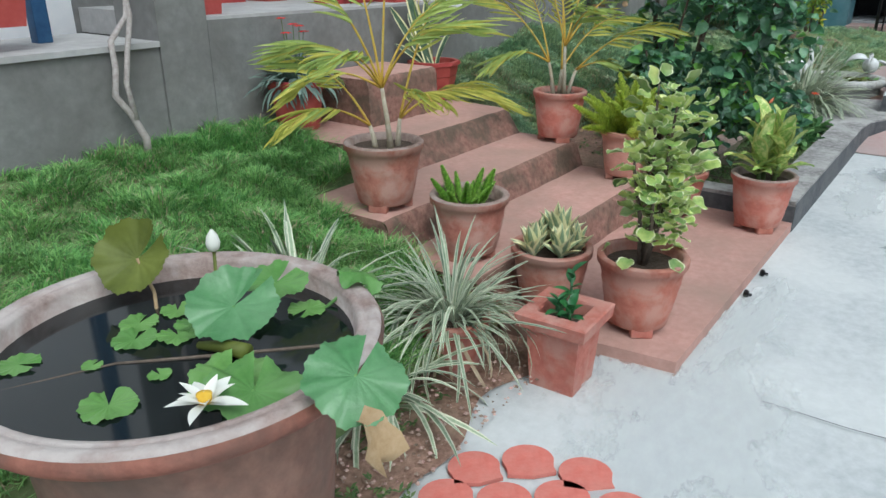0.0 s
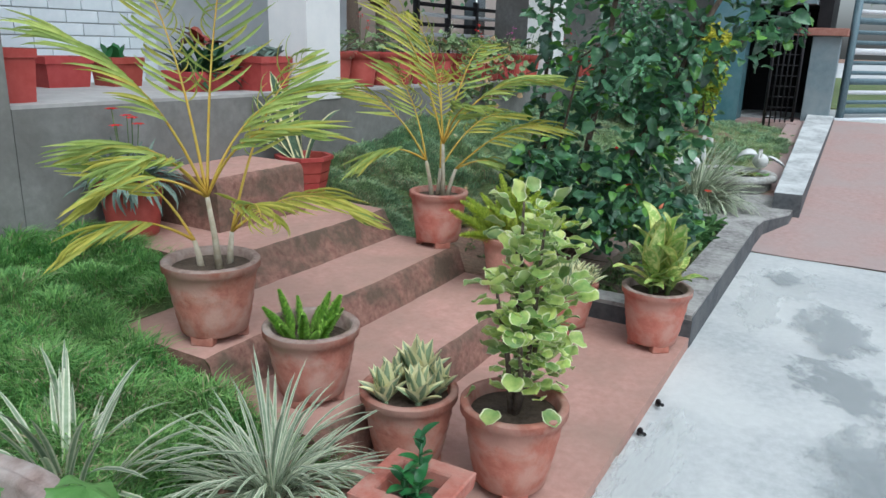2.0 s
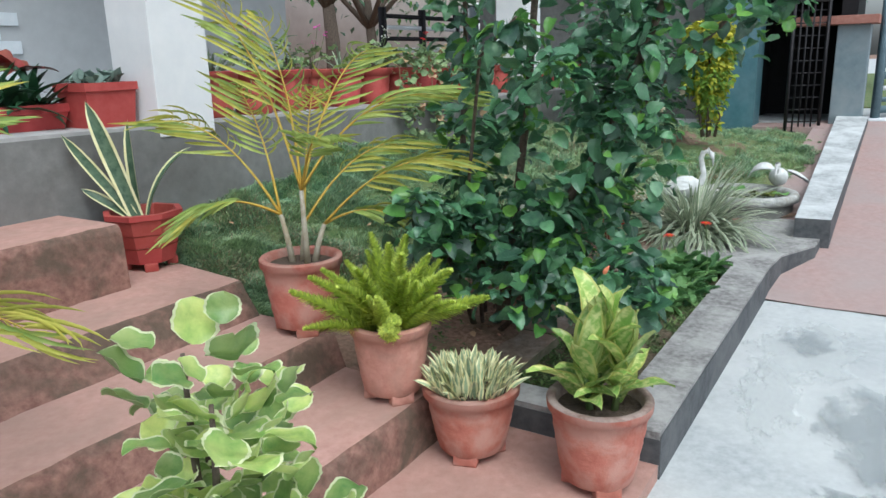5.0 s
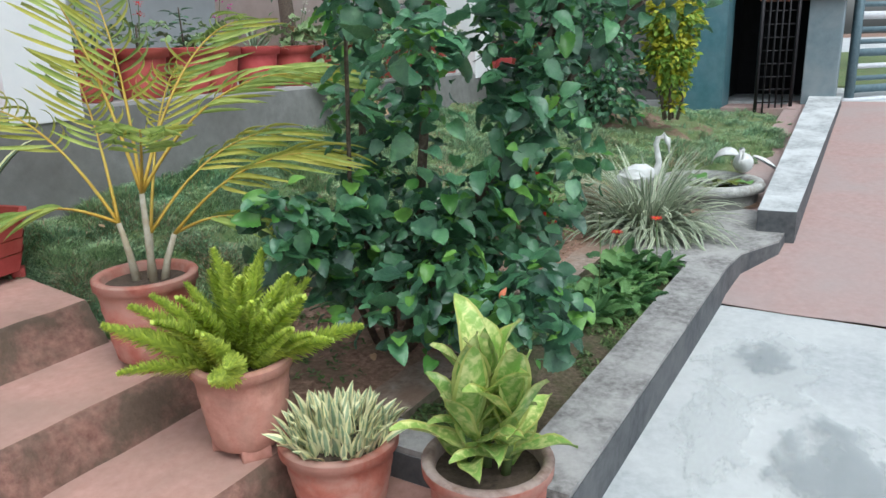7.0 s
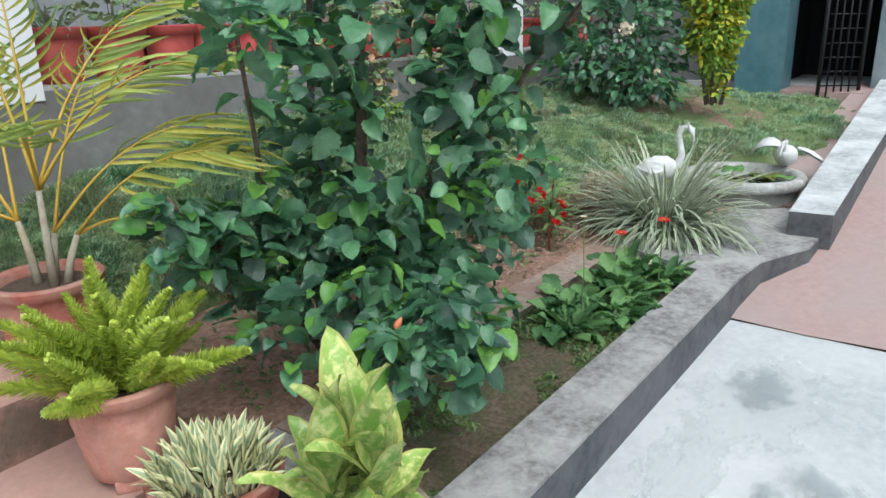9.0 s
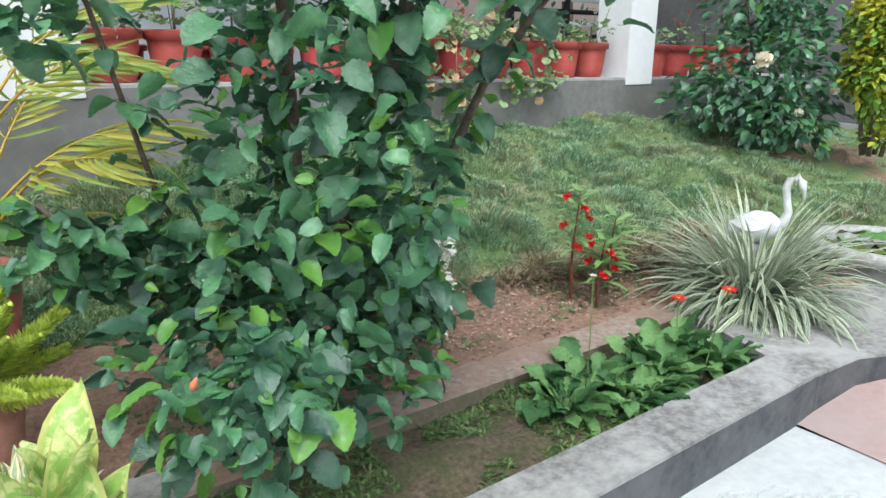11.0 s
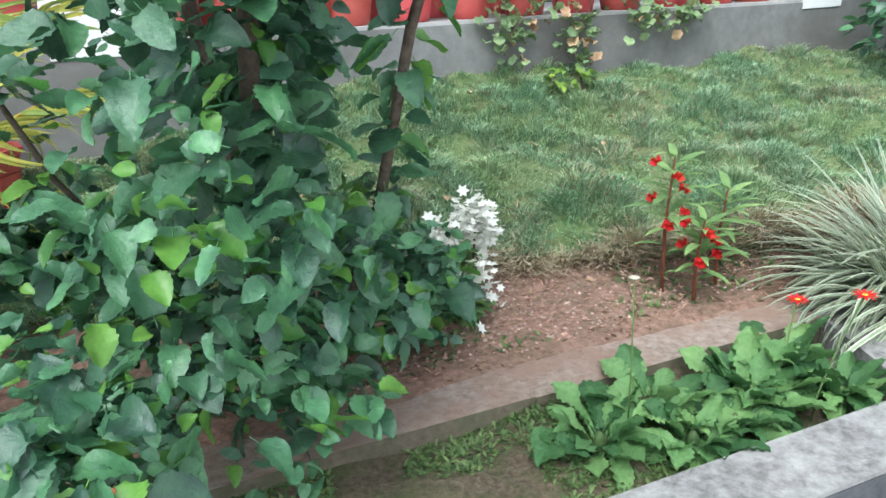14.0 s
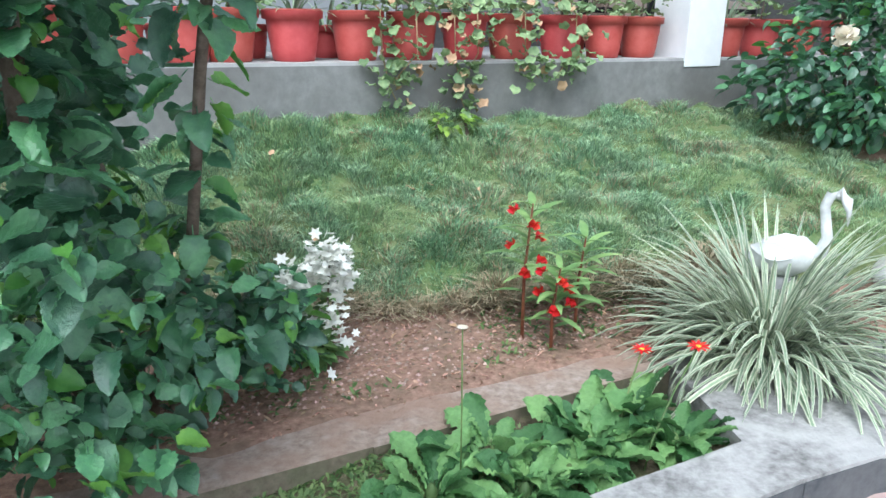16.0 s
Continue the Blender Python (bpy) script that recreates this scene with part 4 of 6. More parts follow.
dumb = thing("potted_dumbcane", spot(1.592, 3.445, 0.05), "upright yellow-mottled dumbcane in a terracotta pot", "potted plant")
z = flower_pot(dumb, 0.141, 0.26, 0.7, TERRA, RIMGREY, 3, 0.88, 0.6)
dl = [leaf_mesh("leaf", [DUMB, DUMBY], 0.225, w, 9, "ovate", c, 0.4, True, 0.3, rim=0.8) for c, w in ((0.1, 0.095), (0.35, 0.10), (0.75, 0.09), (-0.1, 0.08))]
r = random.Random(21)
for k, (bx, by, hh) in enumerate(((0.0, 0.01, 0.17), (0.035, -0.02, 0.13), (-0.03, -0.015, 0.10))):
    st = part("stem", Buf().tube([(bx, by, z - 0.01), (bx * 1.4, by * 1.4, z + hh)], [0.011, 0.008], 8), WEED, dumb)
    n = 15 - 2 * k
    for i in range(n):
        t = i / n
        az = i * 2.4 + k * 1.1
        part("leaf", dl[(i + k) % 4] if t > 0.3 else dl[2], None, st, "", aim((bx * 1.3, by * 1.3, z + 0.02 + hh * t), way(az, 0.62 + 0.85 * t), r.uniform(-0.3, 0.3), r.uniform(0.7, 1.0) * (0.75 + 0.3 * t)))

# ---- the hibiscus ----
hib = thing("hibiscus_shrub", at(2.2, 0.85, 0.13), "tall dense hibiscus shrub with glossy dark green leaves", "shrub")
HB = Vector((2.2, 0.85, 0.13))
BOUGHS = [((2.2, 0.92), [(2.24, 0.95, 0.45), (2.19, 1.0, 0.85), (2.23, 1.0, 1.3), (2.17, 0.97, 2.1)], 0.014),
          ((2.14, 0.86), [(2.08, 0.62, 0.5), (2.08, 0.35, 0.95), (2.10, 0.2, 1.35), (2.2, 0.0, 1.8)], 0.018),
          ((2.18, 0.84), [(2.12, 0.75, 0.5), (2.05, 0.65, 1.0), (1.98, 0.58, 1.5), (1.95, 0.5, 2.1)], 0.016),
          ((2.12, 0.88), [(1.95, 0.80, 0.45), (1.75, 0.72, 0.8), (1.62, 0.6, 1.2), (1.5, 0.42, 1.3)], 0.007),
          ((2.2, 0.8), [(2.25, 0.66, 0.4), (2.32, 0.52, 0.7), (2.33, 0.3, 1.05), (2.33, 0.0, 1.35)], 0.013),
          ((2.1, 0.82), [(1.95, 0.6, 0.32), (1.8, 0.35, 0.45), (1.68, 0.18, 0.58)], 0.010),
          ((2.22, 0.9), [(2.4, 0.9, 0.3), (2.55, 0.92, 0.4)], 0.010),
          ((2.1, 0.9), [(1.9, 0.85, 0.4), (1.7, 0.82, 0.6), (1.52, 0.78, 0.8)], 0.010)]
for (bs, bd), pts, rad in BOUGHS:
    pp = [(bs - 2.2, bd - 0.85, -0.02)] + [(a - 2.2, b - 0.85, c - 0.13) for a, b, c in pts]
    part("bough", Buf().tube(pp, [rad * 1.25 * (1 - 0.7 * i / len(pp)) for i in range(len(pp))], 8), BARK, hib)
hm = [broad_leaf("leaf", HIB, 0.082, w, ovate_profile, c, fd) for c, w, fd in ((0.4, 0.066, 0.15), (0.9, 0.060, 0.35), (-0.1, 0.068, 0.1), (1.2, 0.058, 0.2))]
hn = [broad_leaf("leaf", HIBNEW, 0.07, 0.056, ovate_profile, c, 0.35) for c in (0.3, 0.9)]
BLOBS = [(2.03, 0.56, 1.05, 0.29, 0.36, 0.8, 9), (1.95, 0.55, 0.45, 0.40, 0.36, 0.28, 6), (2.20, 0.98, 1.2, 0.13, 0.13, 0.95, 3.2), (2.26, 0.02, 1.48, 0.24, 0.25, 0.36, 3.0), (1.42, 0.28, 1.16, 0.09, 0.09, 0.07, 0.35),
         (1.62, 0.78, 0.72, 0.2, 0.14, 0.18, 1.6), (2.5, 0.86, 0.38, 0.22, 0.15, 0.18, 2.6), (1.72, 0.18, 0.52, 0.17, 0.13, 0.13, 1.2), (2.0, 0.45, 1.85, 0.33, 0.42, 0.4, 5), (2.12, 0.28, 1.05, 0.26, 0.2, 0.42, 4.0), (2.3, 0.42, 0.75, 0.17, 0.18, 0.30, 1.8)]
r = random.Random(33)
total = sum(b[6] for b in BLOBS)
rest, near_count, LEAVES = Buf(), 0, 5000
for (bs, bd, bz, rs, rd, rz, wt) in BLOBS:
    for k in range(int(LEAVES * wt / total)):
        dirv = Vector((r.gauss(0, 1), r.gauss(0, 1), r.gauss(0, 1))).normalized()
        q = r.random() ** 0.45
        p = Vector((bs + dirv.x * rs * q, bd + dirv.y * rd * q, bz + dirv.z * rz * q))
        if p.z < 0.17 or p.z > 2.2 or (p.x < 2.02 + r.gauss(0, 0.04) and p.z < 0.40 + r.gauss(0, 0.03)) or (p.z > 0.75 and rs > 0.12 and bump2(p.x * 3 + 5, p.y * 3, 1.0) + 0.6 * noise.noise((p.x * 5, p.y * 5, p.z * 4)) > 0.22):
            continue
        if p.z < 1.15 or p.y > 0.15:
            lean_out = 2.0 + (0.21 if p.z > 0.6 else 0.37) * (p.y + 0.83)
            if p.x > lean_out + r.gauss(0, 0.03) or (p.z > 0.9 and wt > 0.5 and p.x < 0.99 + 0.53 * (p.y + 0.83) + r.gauss(0, 0.03)):
                continue
        out = Vector((dirv.x, dirv.y, 0)) + Vector((r.gauss(0, 0.8), r.gauss(0, 0.8), 0))
        w = Vector((out.x, out.y, r.uniform(-0.85, 0.75)))
        m = aim(p - HB, w, r.gauss(0, 0.65), r.choice((0.4, 0.5, 0.6, 0.72, 0.85, 1.05)) * r.uniform(0.9, 1.1))
        young = r.random() < (0.26 if q > 0.8 else 0.08)
        src = (hn if young else hm)[r.randrange(2 if young else 4)]
        if p.y < 0.45 and p.x > 1.5 and q > 0.6 and near_count < 300:
            part("leaf", src, None, hib, "", m)
            near_count += 1
        else:
            me = [tuple(x.co) for x in src.vertices]
            rest.add(me, [tuple(x.vertices) for x in src.polygons], m, 1 if young else 0)
for (bs, bd), pts, rad in BOUGHS:
    pp = [Vector((bs, bd, 0.13))] + [Vector(q) for q in pts]
    for k in range(26 * len(pts)):
        t = r.uniform(0.9, len(pp) - 1.001)
        p = pp[int(t)].lerp(pp[int(t) + 1], t - int(t))
        az = r.uniform(0, TAU)
        src = hn[k % 2] if r.random() < 0.2 else hm[k % 4]
        rest.add([tuple(x.co) for x in src.vertices], [tuple(x.vertices) for x in src.polygons], aim(p + way(az, 0.1) * r.uniform(0.01, 0.05) - HB, way(az, r.uniform(-0.9, 0.3)), r.uniform(-0.6, 0.6), r.uniform(0.5, 1.05)), 1 if src in hn else 0)
tagged(part("foliage", rest, [HIB, HIBNEW], hib), kind="stuff")
for s, d, zz in ((1.80, 0.10, 0.50), (1.62, 0.20, 0.58)):
    part("flower_bud", Buf().lathe([(0.001, 0), (0.006, 0.005), (0.0075, 0.015), (0.003, 0.028), (0.001, 0.032)], 10), ORANGE, hib, "furled orange flower bud", Matrix.Translation(Vector((s, d, zz)) - HB) @ Euler((0.5, 0.2, 0)).to_matrix().to_4x4())

# ---- bed plants ----
patch = [broad_leaf("leaf", LETTUCE, 0.19, w, lobed_profile, c, 0.35, 22, 0.2, 0.10, 0.16, 0.05) for c, w in ((0.8, 0.094), (1.25, 0.10), (0.4, 0.086), (1.8, 0.09))]
r = random.Random(51)
for (cs, cd, n, sc) in ((2.76, 0.38, 30, 0.95), (2.95, 0.44, 34, 1.0), (2.95, 0.29, 30, 0.9), (3.2, 0.38, 40, 1.05), (3.38, 0.44, 36, 1.0), (3.40, 0.29, 32, 0.9), (3.08, 0.30, 30, 0.85)):
    g = thing("gerbera_plant", at(cs, cd, 0.085), "leafy dark green gerbera plant in the bed", "plant", "gerbera plants in the bed")
    part("crown", Buf().lathe([(0.02, -0.01), (0.015, 0.03), (0.005, 0.05)], 8, closed=True), WEED, g)
    for k in range(n):
        az = k * 2.4 + cs
        part("leaf", patch[r.randrange(4)], None, g, "", aim(way(az, 0) * 0.02 + Vector((0, 0, 0.01)), way(az, 0.3 + 1.0 * r.random()), r.uniform(-0.5, 0.5), sc * r.uniform(0.45, 1.0)))
for x, y, zt, bx, by in ((2.470, 5.35, 0.265, 2.47, 5.12), (2.625, 5.26, 0.345, 2.56, 5.05)):
    g = thing("gerbera_flower", spot(x, y, zt), "red gerbera flower on a thin stalk", "flower", "red gerbera flowers")
    fb = Buf()
    for j in range(18):
        v, f, mi = leaf(0.032, 0.010, 3, "lance", 0.3, 0.1)
        fb.add(v, f, aim((0, 0, 0), way(j * TAU / 18, 0.15 + 0.25 * (j % 2))))
    part("petals", fb, RED, g)
    part("heart", Buf().lathe([(0.001, 0.004), (0.007, 0.003), (0.008, 0.0)], 10), POLLEN, g)
    part("stalk", Buf().tube([(0, 0, 0), ((bx - x) * 0.5, (by - y) * 0.5, (0.1 - zt) * 0.35), ((bx - x) * 0.9, (by - y) * 0.9, (0.1 - zt) * 0.75), (bx - x, by - y, 0.09 - zt)], 0.0025, 5), WEED, g)

weeds = Buf()
r = random.Random(61)
for k in range(5200):
    zone = r.random()
    if zone < 0.66:
        s, d = r.uniform(1.72, 3.1), r.uniform(0.18, 0.58)
        if bump2(s, d, 4) + 0.5 * bump2(s, d, 13) < -0.1:
            continue
        zz, L = 0.086 + 0.034 * (d - 0.16) / 0.45 + 0.026 * bump2((s - 1.69) / 1.83 * 7, (d - 0.16) / 0.45 * 3, 1.5), 0.019
    elif zone < 0.8:
        s, d = r.uniform(1.6, 4.0), r.uniform(0.78, 1.25)
        if bump2(s, d, 3) < -0.05:
            continue
        zz, L = dirt_z(s, d), 0.024
    else:
        s, d = r.uniform(-1.4, -0.1), r.uniform(0.14, 0.7)
        if bump2(s, d, 3) < 0.0:
            continue
        zz, L = 0.02 + 0.04 * (d - 0.2), 0.022
    for j in range(3):
        v, f, mi = leaf(L * r.uniform(0.6, 1.4), L * 0.45, 2, "ovate", 0.6, 0.2)
        weeds.add(v, f, aim((s, d, zz), way(r.uniform(0, TAU), r.uniform(0.1, 1.2))))
setting("weeds", weeds, WEED, "small green weeds on the bed soil", "weeds", True, kind="stuff")

# ---- lawn grass ----


def grass(name, zone, count, seed, label, l0, l1, stuff):
    g = np.random.default_rng(seed)
    V, F, M = [], [], []
    made = 0
    while made < count:
        s0, d0, zf, lean = zone(g)
        if s0 is None:
            continue
        size = 0.7 + 1.5 * max(-0.25, bump2(s0, d0, 7) + 0.2) + g.uniform(-0.2, 0.35)
        tone = 2 if stuff == GRASS and bump2(s0 + 20, d0, 5.5) + g.normal(0, 0.16) > 0.16 else 0
        straw = max(0.02, 0.05 + (0.6 if stuff == GRASS else 0.15) * bump2(s0 + 3, d0 + 7, 3.5))
        comb = g.uniform(0, TAU)
        for _ in range(22):
            ox, oy = g.normal(0, 0.017), g.normal(0, 0.017)
            L = g.uniform(l0, l1) * size
            az = math.atan2(oy, ox) + g.normal(0, 0.7)
            out = (min(1.0, math.hypot(ox, oy) / 0.03) * 0.8 + 0.15) * lean
            tx = math.cos(az) * L * out + math.cos(comb) * L * 0.4
            ty = math.sin(az) * L * out + math.sin(comb) * L * 0.4 - 0.06 * L
            tz = L * (1.0 - 0.35 * out)
            s, d = s0 + ox, d0 + oy
            w = 0.0019
            px, py = -math.sin(az) * w, math.cos(az) * w
            k = len(V)
            V += [(s - px, d - py, zf), (s + px, d + py, zf), (s + tx * 0.4 + px, d + ty * 0.4 + py, zf + tz * 0.7), (s + tx * 0.4 - px, d + ty * 0.4 - py, zf + tz * 0.7), (s + tx, d + ty, zf + tz * 0.92)]
            F += [(k, k + 1, k + 2, k + 3), (k + 3, k + 2, k + 4)]
            M += [1 if g.random() < straw else tone] * 2
            made += 1
    me = bpy.data.meshes.new(name)
    me.from_pydata(V, [], F)
    me.materials.append(stuff)
    me.materials.append(DRYGRASS)
    me.materials.append(PALEGRASS)
    me.polygons.foreach_set("material_index", M)
    ob = new(name, me)
    ob.matrix_basis = SITE
    return tagged(ob, label, "grass", kind="stuff")


def soil_patch(s, d):
    return 1.0 - ((s - 6.1) / 0.6) ** 2 - ((d - 1.15) / 0.65) ** 2 + 0.5 * bump2(s, d, 4)


def zone_right(g):
    s = 1.45 + 5.9 * g.random() ** 1.5
    e = lawn_edge(s)
    d = e + (2.17 - e) * g.random()
    if soil_patch(s, d) > 0 and g.random() < 0.93:
        return None, 0, 0, 0
    if bump2(s + 9, d, 2.6) < -0.42 and g.random() < 0.7:
        return None, 0, 0, 0
    return s, d, lawn_z(s, d) - 0.006, 1.0


def zone_left(g):
    s = 0.34 - 3.2 * g.random() ** 1.4
    d = 0.6 + 1.57 * g.random()
    if (s > -0.13 and d < 1.5) or ((s + 1.3) ** 2 + (d - 0.59) ** 2 < 0.16):
        return None, 0, 0, 0
    return s, d, left_z(s, d) - 0.006, 1.0


def zone_edge(g):
    s = 2.3 + 2.2 * g.random()
    return s, lawn_edge(s) + g.uniform(-0.03, 0.03), lawn_z(s, lawn_edge(s)) - g.uniform(0.0, 0.06), 1.6


grass("lawn_grass", zone_right, 210000, 3, "fine green tufted lawn grass on the slope", 0.02, 0.044, GRASS)
grass("lawn_grass", zone_left, 160000, 4, "fine green tufted lawn grass beside the steps", 0.026, 0.056, LUSH)
grass("dry_grass_fringe", zone_edge, 9000, 5, "dry straw fringe along the lawn edge", 0.05, 0.10, DRYGRASS)

# ---- plants of the bed's far end ----
BALSAM = mat("balsam_leaf", (0.14, 0.27, 0.09), (0.26, 0.40, 0.15), 20, 0.5, 0.0, vary=0.3, see=0.25)
clump = thing("striped_lily_clump", at(3.97, 0.49, 0.15), "large arching cream-striped lily clump beside the kerb", "plant")
straps(clump, 640, 0.0, [STRAP, STRAPW], 0.24, 0.50, 0.0115, 0.5, 1.52, 0.9, 2.9, 0.17, dry=26, seed=9, rows=8)

straps(clump, 150, 0.02, [STRAP, STRAPW], 0.36, 0.54, 0.0115, 0.95, 1.5, 0.5, 1.5, 0.16, seed=19, rows=8)

white = thing("white_flower_shrub", at(2.72, 1.0, 0.15), "small shrub with sprays of tiny white flowers", "shrub")
ls = leaf_mesh("leaf", [BALSAM], 0.05, 0.026, 5, "ovate", 0.5, 0.3)
r = random.Random(71)
fb = [Buf()]
for j in range(6):
    v, f, mi = leaf(0.011, 0.006, 2, "ovate", 0.3, 0.1)
    fb[0].add(v, f, aim((0, 0, 0), way(j * TAU / 6, 0.4)))
star = fb[0].mesh("floret", [PETAL])
for k, (ex, ey, ez) in enumerate(((0.03, 0.0, 0.33), (-0.05, 0.03, 0.27), (0.06, 0.04, 0.26), (0.02, -0.05, 0.19), (-0.02, -0.06, 0.14), (0.05, -0.03, 0.09))):
    st = part("stem", Buf().tube([(0, 0, -0.01), (ex * 0.6, ey * 0.6, ez * 0.6), (ex, ey, ez)], [0.005, 0.004, 0.002]), BARK, white)
    for i in range(22):
        t = 0.1 + 0.75 * i / 22
        part("leaf", ls, None, st, "", aim((ex * t - 0.02, ey * t, ez * t), way(i * 2.4 + k, r.uniform(-0.2, 0.5)), 0, r.uniform(0.9, 1.5)))
    for i in range((120, 110, 80, 24, 14, 8)[k]):
        part("floret", star, None, st, "", aim((ex + r.gauss(0, 0.03), ey + r.gauss(0, 0.03), ez + r.gauss(0, 0.028)), way(r.uniform(0, TAU), r.uniform(-0.3, 1.3)), 0, r.uniform(1.3, 2.2)))

bl = leaf_mesh("leaf", [BALSAM], 0.12, 0.024, 6, "lance", 0.6, 0.3)
bl2 = leaf_mesh("petal", [RED], 0.032, 0.03, 4, "ovate", 0.5, 0.3, wave=0.5)
for (s, d, hh, dry) in ((3.335, 0.89, 0.45, 0), (3.375, 0.79, 0.27, 0), (3.52, 0.86, 0.33, 1)):
    g = thing("balsam_plant", at(s, d, 0.15), "upright red-stemmed balsam with red flowers" if not dry else "young green balsam plant on bare dirt", "flower", "balsam plants in the dirt bed")
    part("stem", Buf().tube([(0, 0, -0.02), (0.005, 0.01, hh * 0.5), (0.02, 0.0, hh)], [0.0065, 0.005, 0.0025], 8), mat("red_balsam_stem", (0.16, 0.05, 0.03), (0.26, 0.10, 0.05), 30, 0.6, 0.1), g)
    for i in range(26):
        t = 0.3 + 0.7 * (i / 26) ** 0.7
        part("leaf", bl, None, g, "", aim((0.02 * t, 0, hh * t), way(i * 2.4, 0.1 + 0.5 * t), 0, r.uniform(0.8, 1.3)))
    for i in range(0 if dry else 6):
        t = 0.52 + 0.5 * i / 6
        a = 4.0 + 1.3 * math.sin(i * 2.3)
        p = Vector((0.015 * t + 0.05 * math.cos(a), 0.05 * math.sin(a), hh * t + 0.01))
        fl_ = part("flower", bl2, None, g, "red balsam flower", aim(p, way(a, 0.9), 0, 0.8))
        for j in range(5):
            part("petal", bl2, None, fl_, "", aim((0, 0, 0), (math.cos(j * 1.26), 0.55, math.sin(j * 1.26)), j * 0.5, 0.95))
daisy = thing("gerbera_flower", spot(2.209, 4.758, 0.505), "faded pale yellow gerbera flower on a tall thin stalk", "flower")
fb = Buf()
for j in range(14):
    v, f, mi = leaf(0.014, 0.006, 3, "lance", 0.2, 0.1)
    fb.add(v, f, aim((0, 0, 0), way(j * TAU / 14, 0.25)))
part("petals", fb, CREAM, daisy)
part("stalk", Buf().tube([(0, 0, 0), (0.006, -0.01, -0.2), (0.0, 0.0, -0.415)], 0.0018, 5), WEED, daisy)

# ---- the lily tank with two stone birds ----
STONEW = mat("white_painted_stone", (0.62, 0.63, 0.62), (0.76, 0.77, 0.76), 30, 0.7, 0.3, (0.34, 0.34, 0.31), 9, 0.55)
MOSSY = mat("mossy_cement", (0.19, 0.19, 0.19), (0.32, 0.32, 0.31), 25, 0.9, 0.4, (0.12, 0.13, 0.09), 5, 0.6)
RIMWHITE = mat("chipped_white_rim", (0.30, 0.30, 0.28), (0.54, 0.54, 0.52), 28, 0.8, 0.6, (0.28, 0.26, 0.22), 9, 0.7, sharp=0.06)
tank = thing("lily_tank", at(4.86, 0.36, 0.03) @ Matrix.Diagonal((0.82, 0.82, 1.0, 1.0)), "round mossy cement water tank with floating leaves", "tank")
part("tank_wall", Buf().lathe([(0.34, -0.05), (0.36, 0.2), (0.365, 0.22)], 48), MOSSY, tank)
part("tank_rim", Buf().lathe([(0.365, 0.195), (0.395, 0.205), (0.40, 0.235), (0.385, 0.256), (0.335, 0.256), (0.32, 0.24), (0.315, 0.1)], 48, wob=0.012), RIMWHITE, tank, "chipped whitish rim")
part("water", Buf().sheet(lambda u, v: (0.33 * u * math.cos(v * TAU), 0.33 * u * math.sin(v * TAU), 0.19), 5, 36), WATER, tank)
for k in range(16):
    a, q = k * 2.4, 0.26 * math.sqrt((k + 0.5) / 16)
    bp = Buf().sheet(lambda u, v: (0.075 * u * math.cos(0.2 + v * 5.9), 0.075 * u * math.sin(0.2 + v * 5.9), 0.01 * u * u * math.sin(v * 20)), 3, 18)
    part("floating_leaf", bp, PADOLD if k % 3 else PAD, tank, "", Matrix.Translation((q * math.cos(a), q * math.sin(a), 0.195 + 0.02 * (k % 4))) @ Euler((0.15 * math.sin(k), 0.2 * math.cos(k * 2), k)).to_matrix().to_4x4())


def bird(name, m, label, neck, wings):
    b = Buf()
    b.lathe([(0.001, -0.13), (0.03, -0.11), (0.065, -0.04), (0.075, 0.03), (0.055, 0.09), (0.02, 0.12), (0.001, 0.125)], 18, Matrix.Rotation(radians(72), 4, "X") @ Matrix.Scale(1.0, 4))
    b.tube(neck, [0.026, 0.022, 0.018, 0.016, 0.0155, 0.017, 0.0215, 0.018, 0.008, 0.005, 0.002][-len(neck):], 12)
    for w in wings:
        v, f, mi = leaf(*w[:2], 7, "lance", w[2], 0.3)
        lift = [(x, y, q + 0.012) for x, y, q in v]
        k = len(v)
        b.add(v + lift, f + [tuple(i + k for i in reversed(q)) for q in f], aim(w[3], w[4], w[5]))
    me = b.mesh(name, [STONEW])
    ob = new(name, me)
    ob.matrix_basis = m
    return tagged(ob, label, "statue")


bird("swan_statue", at(4.14, 0.62, 0.40, 20) @ Matrix.Scale(0.95, 4), "white painted stone swan statue beside the lily tank",
     [(0, -0.085, 0.0), (0, -0.125, 0.04), (0, -0.138, 0.09), (0, -0.126, 0.145), (0, -0.116, 0.195), (0, -0.128, 0.232), (0, -0.155, 0.243), (0, -0.178, 0.222), (0, -0.188, 0.185), (0, -0.19, 0.16), (0, -0.19, 0.14)],
     [(0.15, 0.06, 0.3, (0.055, -0.06, 0.02), (0.02, 1, 0.1), 1.2), (0.15, 0.06, 0.3, (-0.055, -0.06, 0.02), (-0.02, 1, 0.1), -1.2)])
tagged(part("stone_plinth", Buf().lathe([(0.075, -0.1), (0.06, 0.205)], 14, closed=True), MOSSY, None, "", at(4.14, 0.62, 0.135)), "mossy cement plinth under the stone swan", "plinth")
